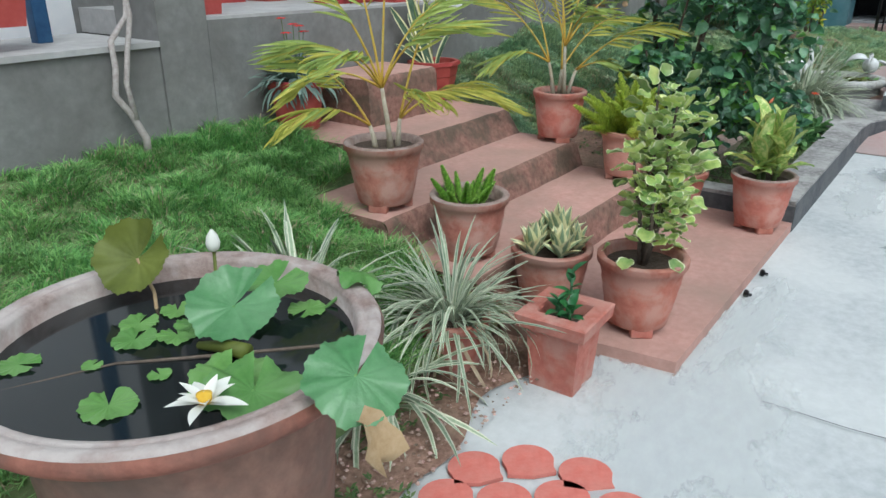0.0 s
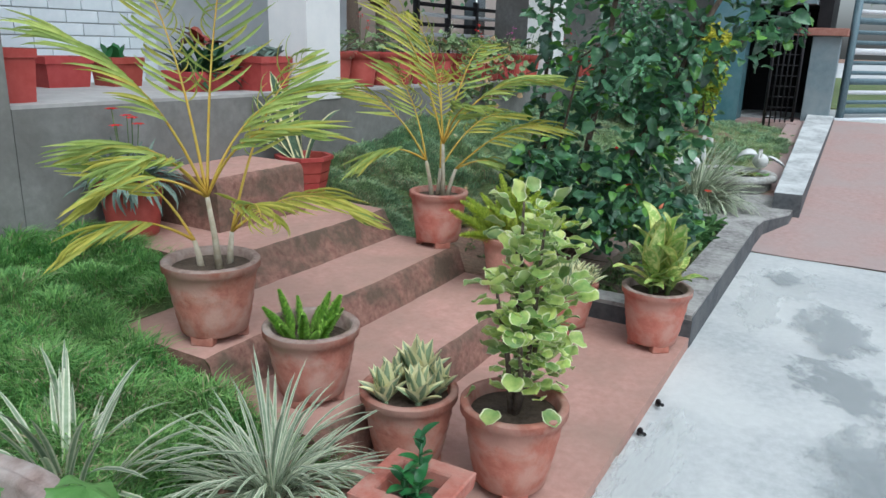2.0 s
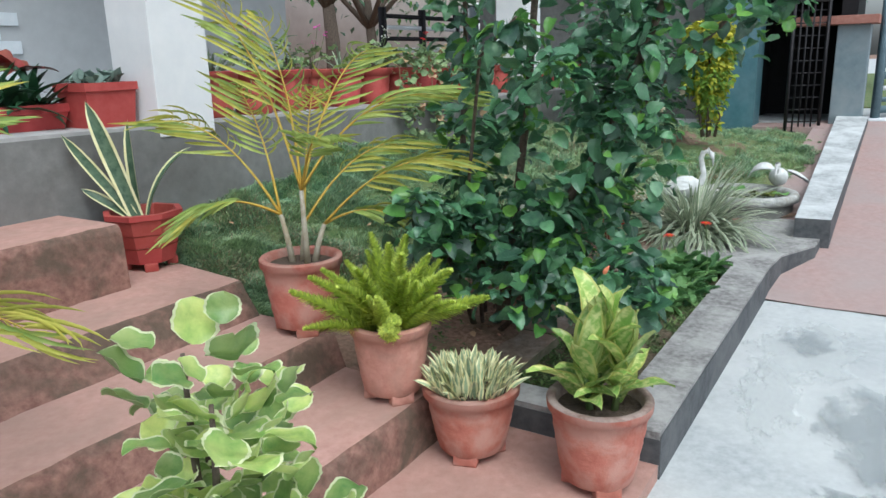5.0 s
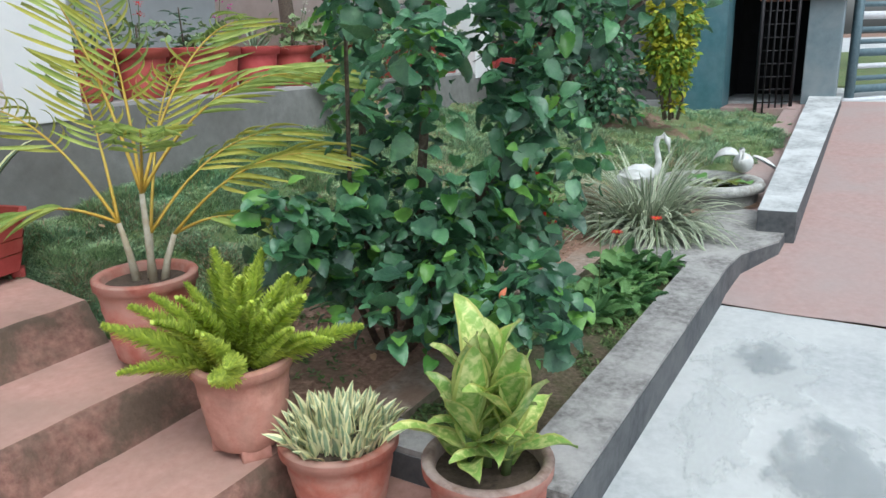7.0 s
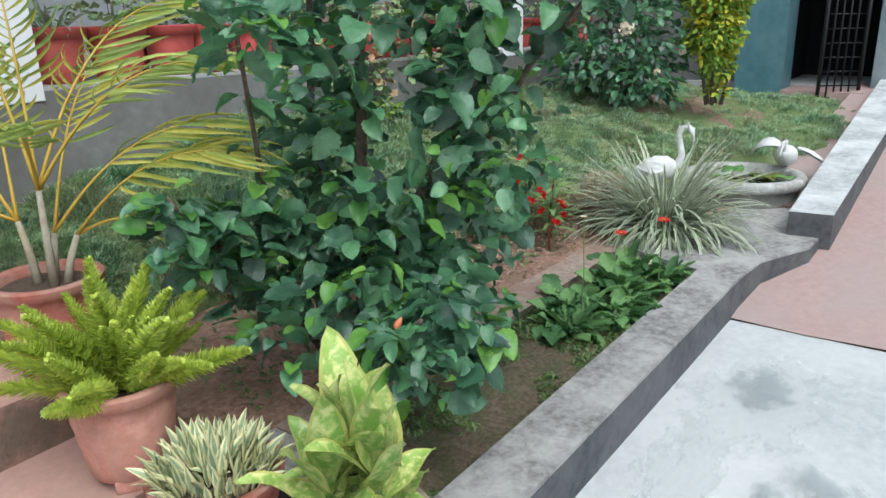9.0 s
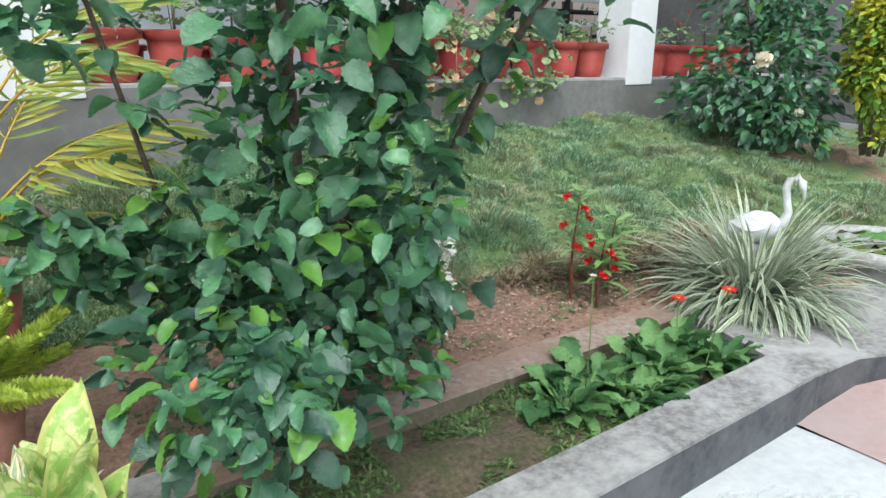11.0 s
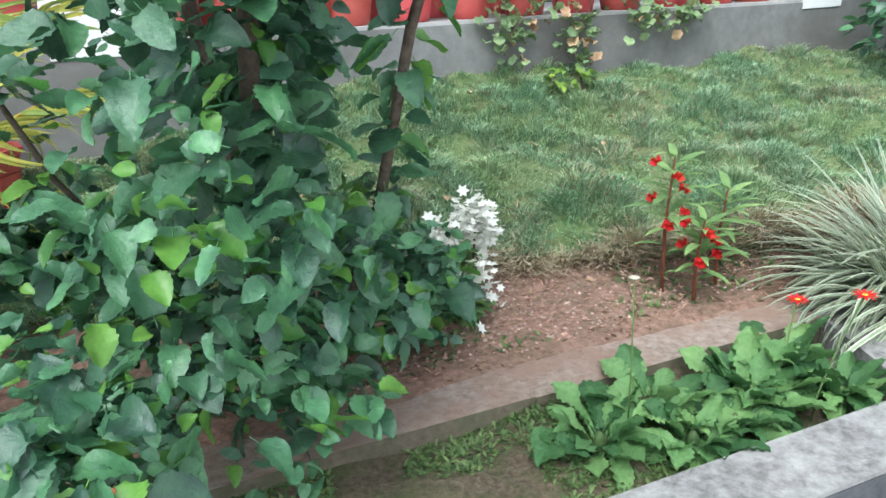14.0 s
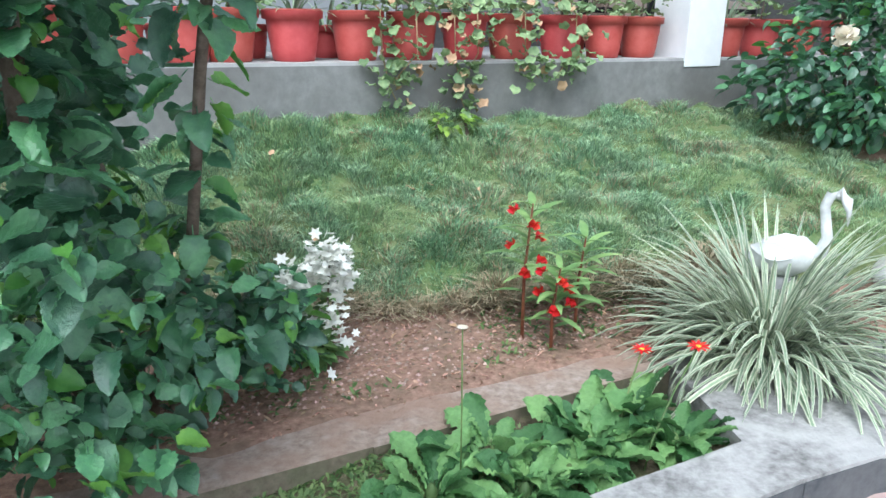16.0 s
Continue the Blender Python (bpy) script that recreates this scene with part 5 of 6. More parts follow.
bird("pelican_statue", at(5.12, 0.20, 0.35, -90) @ Matrix.Scale(0.84, 4), "white painted stone bird statue with spread wings on the tank",
     [(0, -0.08, 0.02), (0, -0.10, 0.05), (0, -0.105, 0.08), (0, -0.10, 0.105), (0, -0.115, 0.118), (0, -0.14, 0.108), (0, -0.17, 0.085), (0, -0.20, 0.055), (0, -0.22, 0.035)],
     [(0.24, 0.13, 1.7, (-0.05, 0.03, 0.05), (-1.0, -0.2, 0.6), -0.4), (0.27, 0.085, 0.25, (0.05, 0.04, 0.045), (0.88, 0.49, -0.42), 0.3)])

# ---- far shrubs ----


def shrub(name, m, label, blobs, n, seed, mats, size, young=0.15, trunks=5, parts=60, lean=0.5):
    r2 = random.Random(seed)
    th = thing(name, m, label, "shrub")
    src = [leaf_mesh("leaf", [mats[0]], size, size * 0.6, 4, "ovate", c, 0.3) for c in (0.3, 0.9)]
    sry = [leaf_mesh("leaf", [mats[1]], size, size * 0.6, 4, "ovate", 0.5, 0.3)]
    for k in range(trunks):
        b0 = blobs[k % len(blobs)]
        a = k * 2.4
        part("branch", Buf().tube([(0.05 * math.cos(a), 0.05 * math.sin(a), -0.05), (b0[0] * 0.5 + 0.08 * math.cos(a), b0[1] * 0.5 + 0.08 * math.sin(a), b0[2] * 0.5), (b0[0] + b0[3] * 0.5 * math.cos(a), b0[1] + b0[4] * 0.5 * math.sin(a), b0[2] + b0[5] * 0.3)], [0.014, 0.010, 0.004]), BARK, th)
    bf = Buf()
    tot = sum(b[3] * b[4] * b[5] for b in blobs)
    made = 0
    for (x, y, zc, rx, ry, rz) in blobs:
        for k in range(int(n * rx * ry * rz / tot)):
            dv = Vector((r2.gauss(0, 1), r2.gauss(0, 1), r2.gauss(0, 1))).normalized()
            q = r2.random() ** 0.4 * (1 + 0.25 * noise.noise((dv.x * 2 + x, dv.y * 2 + y, dv.z * 2)))
            p = Vector((x + dv.x * rx * q, y + dv.y * ry * q, zc + dv.z * rz * q))
            if p.z < 0.02:
                continue
            w = Vector((dv.x + r2.gauss(0, lean), dv.y + r2.gauss(0, lean), dv.z * 0.5 + r2.uniform(-0.7, 0.5)))
            mm = aim(p, w, r2.uniform(-0.7, 0.7), r2.uniform(0.6, 1.2))
            yg = r2.random() < young * (2 if dv.z > 0.3 else 0.5)
            me = sry[0] if yg else src[made % 2]
            if made < parts and q > 0.85:
                part("leaf", me, None, th, "", mm)
            else:
                bf.add([tuple(x_.co) for x_ in me.vertices], [tuple(x_.vertices) for x_ in me.polygons], mm, 1 if yg else 0)
            made += 1
    tagged(part("foliage", bf, [mats[0], mats[1]], th), kind="stuff")
    return th


bush = shrub("dark_hibiscus_bush", at(5.68, 1.45, 0.52), "dark green hibiscus bush with cream flowers by the wall", [(0.0, 0.0, 0.45, 0.48, 0.45, 0.42), (0.1, 0.1, 0.95, 0.42, 0.4, 0.35), (-0.3, 0.2, 0.3, 0.28, 0.28, 0.24), (-0.1, -0.2, 0.2, 0.35, 0.3, 0.2)], 2600, 81, [HIB, HIBNEW], 0.07, 0.05)
cp = leaf_mesh("petal", [CREAM], 0.07, 0.065, 5, "ovate", 0.5, 0.2, wave=0.5)
for (s, d, zz) in ((5.20, 1.25, 1.06), (5.38, 1.10, 0.78), (5.55, 1.0, 0.9)):
    fl_ = part("flower", cp, None, bush, "cream double hibiscus flower", aim(Vector((s - 5.68, d - 1.45, zz - 0.52)), (-0.7, -0.6, 0.3), 0, 1.0 if zz > 1 else 0.5))
    for j in range(7):
        part("petal", cp, None, fl_, "", aim((0, 0, 0), (math.cos(j * 0.9), 0.5, math.sin(j * 0.9)), j * 0.7, 0.9))
DUR = mat("golden_duranta_leaf", (0.40, 0.42, 0.03), (0.58, 0.56, 0.07), 20, 0.5, 0.0, vary=0.25, see=0.3)
DURG = mat("green_duranta_leaf", (0.16, 0.30, 0.04), (0.28, 0.42, 0.08), 20, 0.5, 0.0, vary=0.25, see=0.3)
shrub("golden_duranta", at(5.72, 0.82, 0.6), "clipped golden duranta shrub with yellow-green leaves", [(0.03, 0.03, 0.66, 0.21, 0.21, 0.2), (0.0, 0.04, 0.42, 0.19, 0.19, 0.2), (0.0, 0.0, 0.22, 0.12, 0.12, 0.1), (0.0, 0.0, 0.05, 0.08, 0.08, 0.06)], 3400, 82, [DURG, DUR], 0.05, 0.62, 5, 80)
dp = Buf().sheet(lambda u, v: (6.1 + 0.65 * v * math.cos(u * TAU) * (1 + 0.12 * math.sin(u * 31)), 1.15 + 0.7 * v * math.sin(u * TAU) * (1 + 0.12 * math.sin(u * 25)), lawn_z(6.1 + 0.65 * v * math.cos(u * TAU), 1.15 + 0.7 * v * math.sin(u * TAU)) + 0.014 - 0.03 * v), 40, 12)
setting("bare_soil", dp, mat("bare_red_soil", (0.14, 0.085, 0.06), (0.30, 0.20, 0.15), 30, 0.95, 0.8, (0.12, 0.13, 0.06), 6, 0.6), "bare reddish soil under the shrubs", "soil")
shrub("trailing_lawn_shrub", at(3.66, 1.98, 0.60), "pale trailing geranium on the lawn below the pots", [(0.0, 0.0, 0.08, 0.13, 0.09, 0.06)], 60, 83, [WEED, DURG], 0.05, 0.5, 2, 60)

# ---- veranda pots ----
BROML = mat("dark_bromeliad_leaf", (0.02, 0.07, 0.035), (0.05, 0.12, 0.06), 20, 0.35, 0.05, vary=0.3)
BRONZE = mat("bronze_leaf", (0.16, 0.04, 0.03), (0.28, 0.08, 0.05), 20, 0.4, 0.05, vary=0.3)
GERANIUM = mat("geranium_leaf", (0.13, 0.24, 0.10), (0.27, 0.38, 0.19), 24, 0.55, 0.1, (0.40, 0.44, 0.24), 16, 0.5, vary=0.3, see=0.2)
gl = leaf_mesh("leaf", [GERANIUM], 0.05, 0.055, 6, "round", 0.3, 0.25, wave=0.4)
gd = leaf_mesh("leaf", [DEAD], 0.05, 0.05, 6, "round", 0.8, 0.3, wave=0.6)
hl = leaf_mesh("leaf", [HIB], 0.06, 0.03, 4, "ovate", 0.5, 0.3)
r = random.Random(91)


def blossom(parent, p, stuff, n=12, size=0.012):
    b = Buf()
    for j in range(n):
        v, f, mi = leaf(size, size, 2, "ovate", 0.4, 0.2)
        b.add(v, f, aim((r.gauss(0, size * 0.8), r.gauss(0, size * 0.8), r.gauss(0, size * 0.6)), way(r.uniform(0, TAU), r.uniform(-0.2, 1.3))))
    part("flower_head", b, stuff, parent, "", Matrix.Translation(p))


def ledge_pot(s, d, R, h, kind, flower=None, label="red clay pot of geraniums on the veranda ledge"):
    th = thing("ledge_pot", at(s, d, wall_top(s) + 0.014), label, "potted plant", "pots along the veranda ledge")
    z = flower_pot(th, R, h, 0.72, REDPOT, REDPOT, 0, 0.9, band=True)
    if kind == "geranium":
        for k in range(26):
            a, q = k * 2.4, R * 1.1 * math.sqrt(k / 26)
            p = Vector((q * math.cos(a), q * math.sin(a), z + 0.03 + 0.11 * r.random() * (1.3 - q / R * 0.5)))
            part("leaf", gl, None, th, "", aim(p, way(a + r.uniform(-0.6, 0.6), r.uniform(-0.2, 0.7)), r.uniform(-0.5, 0.5), r.uniform(0.7, 1.2)))
        part("stem", Buf().tube([(0, 0, z - 0.02), (0.01, 0, z + 0.12)], [0.008, 0.004]), BARK, th)
    elif kind == "grass":
        straps(th, 34, z, [STRAP, STRAP], 0.10, 0.2, 0.010, 0.5, 1.5, 0.3, 1.4, 0.06, seed=int(s * 100), rows=5, margin=False, meshes=3)
    elif kind == "dark":
        for k in range(24):
            part("leaf", hl, None, th, "", aim((0.05 * math.cos(k), 0.05 * math.sin(k), z + 0.008 * k), way(k * 2.4, 0.4), 0, r.uniform(0.8, 1.3)))
        part("stem", Buf().tube([(0, 0, z - 0.02), (0.0, 0.01, z + 0.2)], [0.006, 0.003]), BARK, th)
    for k in range(3 if flower else 0):
        p = Vector((r.uniform(-0.08, 0.08), r.uniform(-0.10, 0.0), z + 0.16 + 0.04 * k))
        part("flower_stalk", Buf().tube([(p.x * 0.3, p.y * 0.3, z), p], 0.002, 4), WEED, th)
        blossom(th, p, flower)
    return th


kinds = ["grass", "geranium", "dark", "geranium"]
row = [(2.10, 0.12), (2.36, 0.125), (2.62, 0.12), (2.80, 0.12), (3.07, 0.125), (3.36, 0.12), (3.64, 0.12), (3.91, 0.12), (4.17, 0.125), (4.48, 0.125), (4.76, 0.115), (5.01, 0.12), (5.66, 0.12), (5.95, 0.13), (6.3, 0.12), (6.7, 0.12)]
for k, (s, R) in enumerate(row):
    ledge_pot(s, 2.33, R, 0.215, "geranium" if 3.2 < s < 5.1 else kinds[k % 4], (None, RED, None, MAGENTA, None, PETAL)[k % 6])
for k in range(9):
    ledge_pot(2.22 + 0.36 * k, 2.58, 0.09, 0.15, kinds[(k + 1) % 4], None, "smaller red clay pot standing behind on the ledge")


def ledge_planter(s, d, L, W, h, kind, label, turn=0):
    th = thing("ledge_planter", at(s, d, wall_top(s) + 0.014, turn), label, "planter", "planters along the veranda ledge")
    b = Buf()
    rings = [(L * 0.42, W * 0.40, 0.0), (L * 0.47, W * 0.46, h - 0.035), (L * 0.5, W * 0.5, h - 0.033), (L * 0.5, W * 0.5, h), (L * 0.46, W * 0.44, h), (L * 0.45, W * 0.43, h - 0.04)]
    v = []
    for a, c, zz in rings:
        v += [(-a, -c, zz), (a, -c, zz), (a, c, zz), (-a, c, zz)]
    b.add(v, [(i * 4 + j, i * 4 + (j + 1) % 4, i * 4 + 4 + (j + 1) % 4, i * 4 + 4 + j) for i in range(5) for j in range(4)] + [(3, 2, 1, 0)])
    part("planter_box", b, REDPOT, th, "", None, False)
    part("soil", Buf().box(-L * 0.45, -W * 0.43, h - 0.06, L * 0.45, W * 0.43, h - 0.03), SOIL, th)
    if kind == "bromeliad":
        bm_ = [leaf_mesh("leaf", [BROML], 0.24, 0.042, 6, "lance", c, 0.4) for c in (0.5, 1.1)]
        br = leaf_mesh("leaf", [BRONZE], 0.14, 0.07, 6, "ovate", 0.7, 0.3)
        for k in range(64):
            part("leaf", bm_[k % 2], None, th, "", aim((r.uniform(-L * 0.35, L * 0.35), r.uniform(-W * 0.3, W * 0.3), h - 0.03), way(k * 2.4, r.uniform(0.3, 1.3)), 0, r.uniform(0.7, 1.1)))
        for k in range(14):
            part("leaf", br, None, th, "", aim((r.uniform(-L * 0.2, L * 0.4), 0.09, h + 0.13), way(k * 2.4, r.uniform(0.3, 1.2)), 0, r.uniform(0.7, 1.1)))
    elif kind == "succulent":
        sl = leaf_mesh("leaf", [GREYLEAF], 0.06, 0.045, 5, "round", -0.3, 0.4)
        for k in range(40):
            part("leaf", sl, None, th, "", aim((r.uniform(-L * 0.42, L * 0.42), r.uniform(-W * 0.38, W * 0.38), h - 0.02 + 0.03 * r.random()), way(k * 2.4, r.uniform(0.2, 1.2)), 0, r.uniform(0.7, 1.1)))
    elif kind == "cactus":
        for k in range(5):
            q = leaf_mesh("pad", [SUCC], 0.1, 0.06, 6, "round", 0.1, 0.1)
            part("pad", q, None, th, "", aim((-L * 0.3 + L * 0.15 * k, 0.01 * k, h - 0.03), way(k * 2.0, 1.2), 0, r.uniform(0.8, 1.2)))


ledge_planter(0.12, 2.34, 0.17, 0.17, 0.2, "none", "square red planter at the end of the veranda ledge")
ledge_planter(0.45, 3.0, 0.26, 0.2, 0.15, "cactus", "red planter with small cactus pads on the ledge")
ledge_planter(0.80, 3.05, 0.26, 0.2, 0.15, "none", "red planter with bare soil on the ledge")
ledge_planter(1.10, 3.0, 0.2, 0.2, 0.15, "cactus", "red planter with a young cactus on the ledge")
ledge_planter(1.24, 2.50, 0.36, 0.22, 0.10, "bromeliad", "low red planter of dark bromeliads on the ledge")
ledge_planter(1.52, 2.36, 0.24, 0.22, 0.18, "succulent", "red planter of grey succulents beside the pillar")
ledge_planter(-0.83, 2.36, 0.36, 0.24, 0.2, "none", "large red planter on the side ledge")

# trailing geranium shoots over the wall
for k, (s0, zs) in enumerate(((3.38, 0.22), (3.55, 0.10), (3.74, 0.33), (3.86, 0.20), (4.12, 0.10), (4.42, 0.09))):
    th = thing("trailing_geranium", at(s0, 2.2, wall_top(s0) + 0.03), "trailing geranium shoots with pale leaves hanging over the wall", "plant", "trailing geraniums on the wall")
    pts = [(-0.03, 0.10, 0.30), (0.02, -0.05, 0.20), (0.03, -0.045, 0.02), (0.05 * (-1) ** k, -0.06, -zs * 0.5), (0.10 * (-1) ** k, -0.07, -zs)]
    part("shoot", Buf().tube(pts, [0.004, 0.004, 0.003, 0.003, 0.002], 5), DEAD, th)
    for i in range(72):
        t = (i / 72) ** 1.25 * 4
        j = min(int(t), 3)
        p = Vector(pts[j]).lerp(Vector(pts[j + 1]), t - j) + Vector((r.gauss(0, 0.055), r.uniform(-0.05, 0.0), r.gauss(0, 0.03)))
        part("leaf", gd if r.random() < 0.14 else gl, None, th, "", aim(p, (r.uniform(-1, 1), r.uniform(-1.0, -0.2), r.uniform(-0.9, 0.6)), r.uniform(-0.8, 0.8), r.uniform(0.45, 1.15)))
    if k % 2 == 0:
        blossom(th, Vector(pts[2]) + Vector((0.05, -0.03, 0.05)), RED, 10, 0.014)

# ---- house details ----
wall = bpy.data.objects["wall_back"]
WBRICK = mat("white_painted_brick", (0.66, 0.72, 0.76), (0.74, 0.79, 0.82), 20, 0.65, 0.15, (0.60, 0.65, 0.69), 4, 0.5, vary=0.05)
bmesh_brick = Buf().box(-0.108, -0.012, -0.036, 0.108, 0.012, 0.036, bevel=0.004).mesh("brick", [WBRICK], False)
for i in range(16):
    for j in range(12):
        s = -0.35 + 0.222 * j + (0.111 if i % 2 else 0.0)
        if s < 2.08:
            part("brick", bmesh_brick, None, wall, "", Matrix.Translation((s, 3.893, 0.94 + 0.078 * i)))
setting("side_house_wall", Buf().box(-5, 3.2, 0.85, 0.0, 3.4, 3.0), WHITE, "white painted wall beyond the side ledge", "wall")
setting("side_dark_wall", Buf().box(0.002, 3.2, 0.85, 0.45, 3.4, 3.0), PLASTER, "dark grey wall beyond the side ledge", "wall")
BLUE = mat("blue_pipe_paint", (0.02, 0.07, 0.16), (0.04, 0.11, 0.22), 20, 0.45, 0.05)
pole = thing("blue_post", at(-0.52, 2.5, 0.9), "blue painted square post on the side ledge", "post")
part("shaft", Buf().box(-0.03, -0.03, 0, 0.03, 0.03, 2.05, bevel=0.004), BLUE, pole)
vine = thing("bare_vine", at(-0.38, 2.12, 0.46), "bare twisted pale vine stems against the wall", "vine")
VINE = mat("pale_vine_bark", (0.30, 0.26, 0.24), (0.46, 0.42, 0.40), 50, 0.85, 0.4)
part("stem", Buf().tube([(0.0, -0.02, -0.06), (0.0, -0.02, 0.08), (-0.04, -0.01, 0.18), (-0.09, 0, 0.26), (-0.07, 0, 0.36), (-0.06, 0.02, 0.46), (0.02, 0.02, 0.55), (0.05, 0.02, 0.75), (0.05, 0.03, 1.6)], [0.016, 0.016, 0.014, 0.013, 0.012, 0.012, 0.011, 0.01, 0.008], 8), VINE, vine)
part("stem", Buf().tube([(-0.03, -0.02, 0.16), (-0.035, 0, 0.3), (-0.01, 0.0, 0.42), (0.03, 0.01, 0.55), (0.02, 0.02, 0.7), (0.07, 0.03, 1.6)], [0.012, 0.011, 0.011, 0.01, 0.009, 0.007], 8), VINE, vine)

# gate of black slats beyond the veranda, with a house and trees behind
slat = thing("slatted_gate", at(6.1, 4.25, 0.6), "black metal gate, white slats standing in for its bright gaps", "gate")
for k in range(4):
    part("upright", Buf().box(-0.03 + k * 0.75, -0.03, 0, 0.03 + k * 0.75, 0.03, 1.15), IRON, slat)
# Every second slat is white: brightness behind the gaps, put in as colour.
for k in range(9):
    part("slat", Buf().box(0, -0.012, 0.12 + k * 0.115, 2.25, 0.012, 0.165 + k * 0.115), SILVER if k % 2 else IRON, slat)
setting("boundary_wall", Buf().box(4.95, 5.0, 0.3, 14, 5.2, 1.1), PLASTER, "grey boundary wall behind the veranda", "wall")
FARW = mat("far_pinkish_wall", (0.50, 0.45, 0.42), (0.58, 0.53, 0.50), 3, 0.8, 0.0)
GLASS = mat("dark_window_glass", (0.02, 0.03, 0.035), (0.04, 0.05, 0.055), 3, 0.1, 0.0)
house = thing("neighbour_house", at(20, 13, 0.3), "pale two-storey neighbour house beyond the boundary wall", "house")
part("wall", Buf().box(-5, -4, 0, 6, 4, 6.5), FARW, house)
part("roof", Buf().box(-5.3, -4.3, 6.5, 6.3, 4.3, 6.7), COPING, house)
for i in range(4):
    for j in range(2):
        wdw = part("window", Buf().box(-0.55, -0.05, -0.6, 0.55, 0.03, 0.6), GLASS, house, "", Matrix.Translation((-3.4 + 2.7 * i, -4.0, 1.6 + 3.0 * j)))
        part("window_frame", Buf().box(-0.62, -0.07, -0.67, 0.62, -0.052, -0.6).box(-0.62, -0.07, 0.6, 0.62, -0.052, 0.67).box(-0.03, -0.07, -0.6, 0.03, -0.052, 0.6), WHITE, wdw)


def tree(m, hgt, spread, seed, label):
    r2 = random.Random(seed)
    th = thing("tree", m, label, "tree", "trees beyond the wall")
    part("trunk", Buf().tube([(0, 0, -0.2), (0.05, 0.02, hgt * 0.3), (0.0, 0.1, hgt * 0.6)], [0.14, 0.11, 0.06], 10), BARK, th)
    b = Buf()
    for k in range(6):
        a = k * 1.05
        e = (spread * 0.7 * math.cos(a), spread * 0.7 * math.sin(a), hgt * (0.6 + 0.07 * k))
        part("limb", Buf().tube([(0.0, 0.05, hgt * 0.4), (e[0] * 0.5, e[1] * 0.5, hgt * 0.55), e], [0.06, 0.04, 0.015], 6), BARK, th)
        for i in range(260):
            dv = Vector((r2.gauss(0, 1), r2.gauss(0, 1), r2.gauss(0, 0.7)))
            p = Vector(e) + dv * spread * 0.34
            v, f, mi = leaf(0.17, 0.10, 2, "ovate", 0.5, 0.2)
            b.add(v, f, aim(p, (r2.gauss(0, 1), r2.gauss(0, 1), r2.uniform(-1, 0.3))), 1 if r2.random() < 0.25 else 0)
    tagged(part("crown", b, [HIB, HIBNEW], th), kind="stuff")


tree(at(8.4, 6.9, 0.0), 5.0, 1.5, 5, "dark leafy tree behind the boundary wall")
tree(at(11.5, 8.5, 0.0), 4.6, 1.9, 6, "leafy tree beside the neighbour house")
tree(at(14.5, -1.0, 0.45), 4.8, 2.0, 7, "roadside tree beyond the drive gate")

# ---- the end of the garden: outhouse door, post, grille and drive gate ----
setting("wall_outhouse", Buf().box(7.6, 0.80, 0.2, 7.95, 1.2, 3.2), TEAL, "teal painted outhouse wall", "wall")
setting("wall_outhouse_top", Buf().box(7.7, 0.15, 1.75, 8.0, 0.798, 3.2), BLUEGREY, "painted wall above the outhouse door", "wall")
# Inner walls and ceiling carry the doorway's shade as near-black colour.
setting("wall_outhouse_inside", Buf().box(9.0, 0.0, 0.2, 9.2, 1.6, 3.2), DOORSHADE, "outhouse back wall coloured near-black for the shade inside", "wall")
setting("wall_outhouse_side", Buf().box(7.952, 0.9, 0.2, 9.0, 1.1, 3.2), DOORSHADE, "outhouse side wall coloured near-black for the shade inside", "wall")
setting("wall_outhouse_flank", Buf().box(8.06, 0.0, 0.2, 9.0, 0.14, 3.2), DOORSHADE, "outhouse flank coloured near-black for the shade inside", "wall")
setting("outhouse_ceiling", Buf().box(8.0, 0.14, 1.75, 9.0, 0.9, 1.8), DOORSHADE, "unseen outhouse ceiling coloured near-black for the shade inside", "ceiling")
setting("door_sill", Buf().box(7.55, 0.15, 0.1, 8.9, 0.798, 0.47), RAMP, "pink cement sill of the outhouse door", "sill")
setting("door_slab", Buf().box(6.95, 0.20, 0.1, 7.548, 1.0, 0.36), RAMP, "cement slab before the outhouse door", "slab")
setting("gate_post", Buf().box(7.78, -0.14, 0.3, 8.05, 0.14, 1.42, bevel=0.01), BLUEGREY, "blue-grey painted gate post", "post")
setting("gate_post_cap", Buf().box(7.72, -0.2, 1.42, 8.15, 0.55, 1.50, bevel=0.006), mat("red_oxide_cap", (0.30, 0.13, 0.10), (0.38, 0.19, 0.15), 20, 0.8, 0.2), "red oxide cement cap on the gate post", "cap")
setting("wall_far", Buf().box(8.1, 1.2, 0.1, 8.3, 4.2, 2.6), PLASTER, "grey wall behind the shrubs", "wall")
grille = thing("iron_grille", at(7.50, 0.50, 0.405, -57), "open black iron grille door beside the post", "grille door")
part("grille_frame", Buf().box(0, -0.012, 0, 0.025, 0.012, 1.25).box(0.33, -0.012, 0, 0.355, 0.012, 1.25).box(0.025, -0.012, 0, 0.33, 0.012, 0.025).box(0.025, -0.012, 1.225, 0.33, 0.012, 1.25), IRON, grille)
for k in range(4):
    part("upright_bar", Buf().box(0.075 + 0.06 * k, -0.006, 0.025, 0.087 + 0.06 * k, 0.006, 1.225), IRON, grille)
for k in range(10):
    part("cross_bar", Buf().box(0.025, 0.007, 0.11 + 0.115 * k, 0.33, 0.015, 0.122 + 0.115 * k), IRON, grille)
dg = thing("drive_gate", at(8.13, -0.24, 0.5, -40), "grey-green painted sliding drive gate with horizontal bars", "gate")
part("end_post", Buf().box(-0.03, -0.03, 0, 0.03, 0.03, 1.5), GATE, dg)
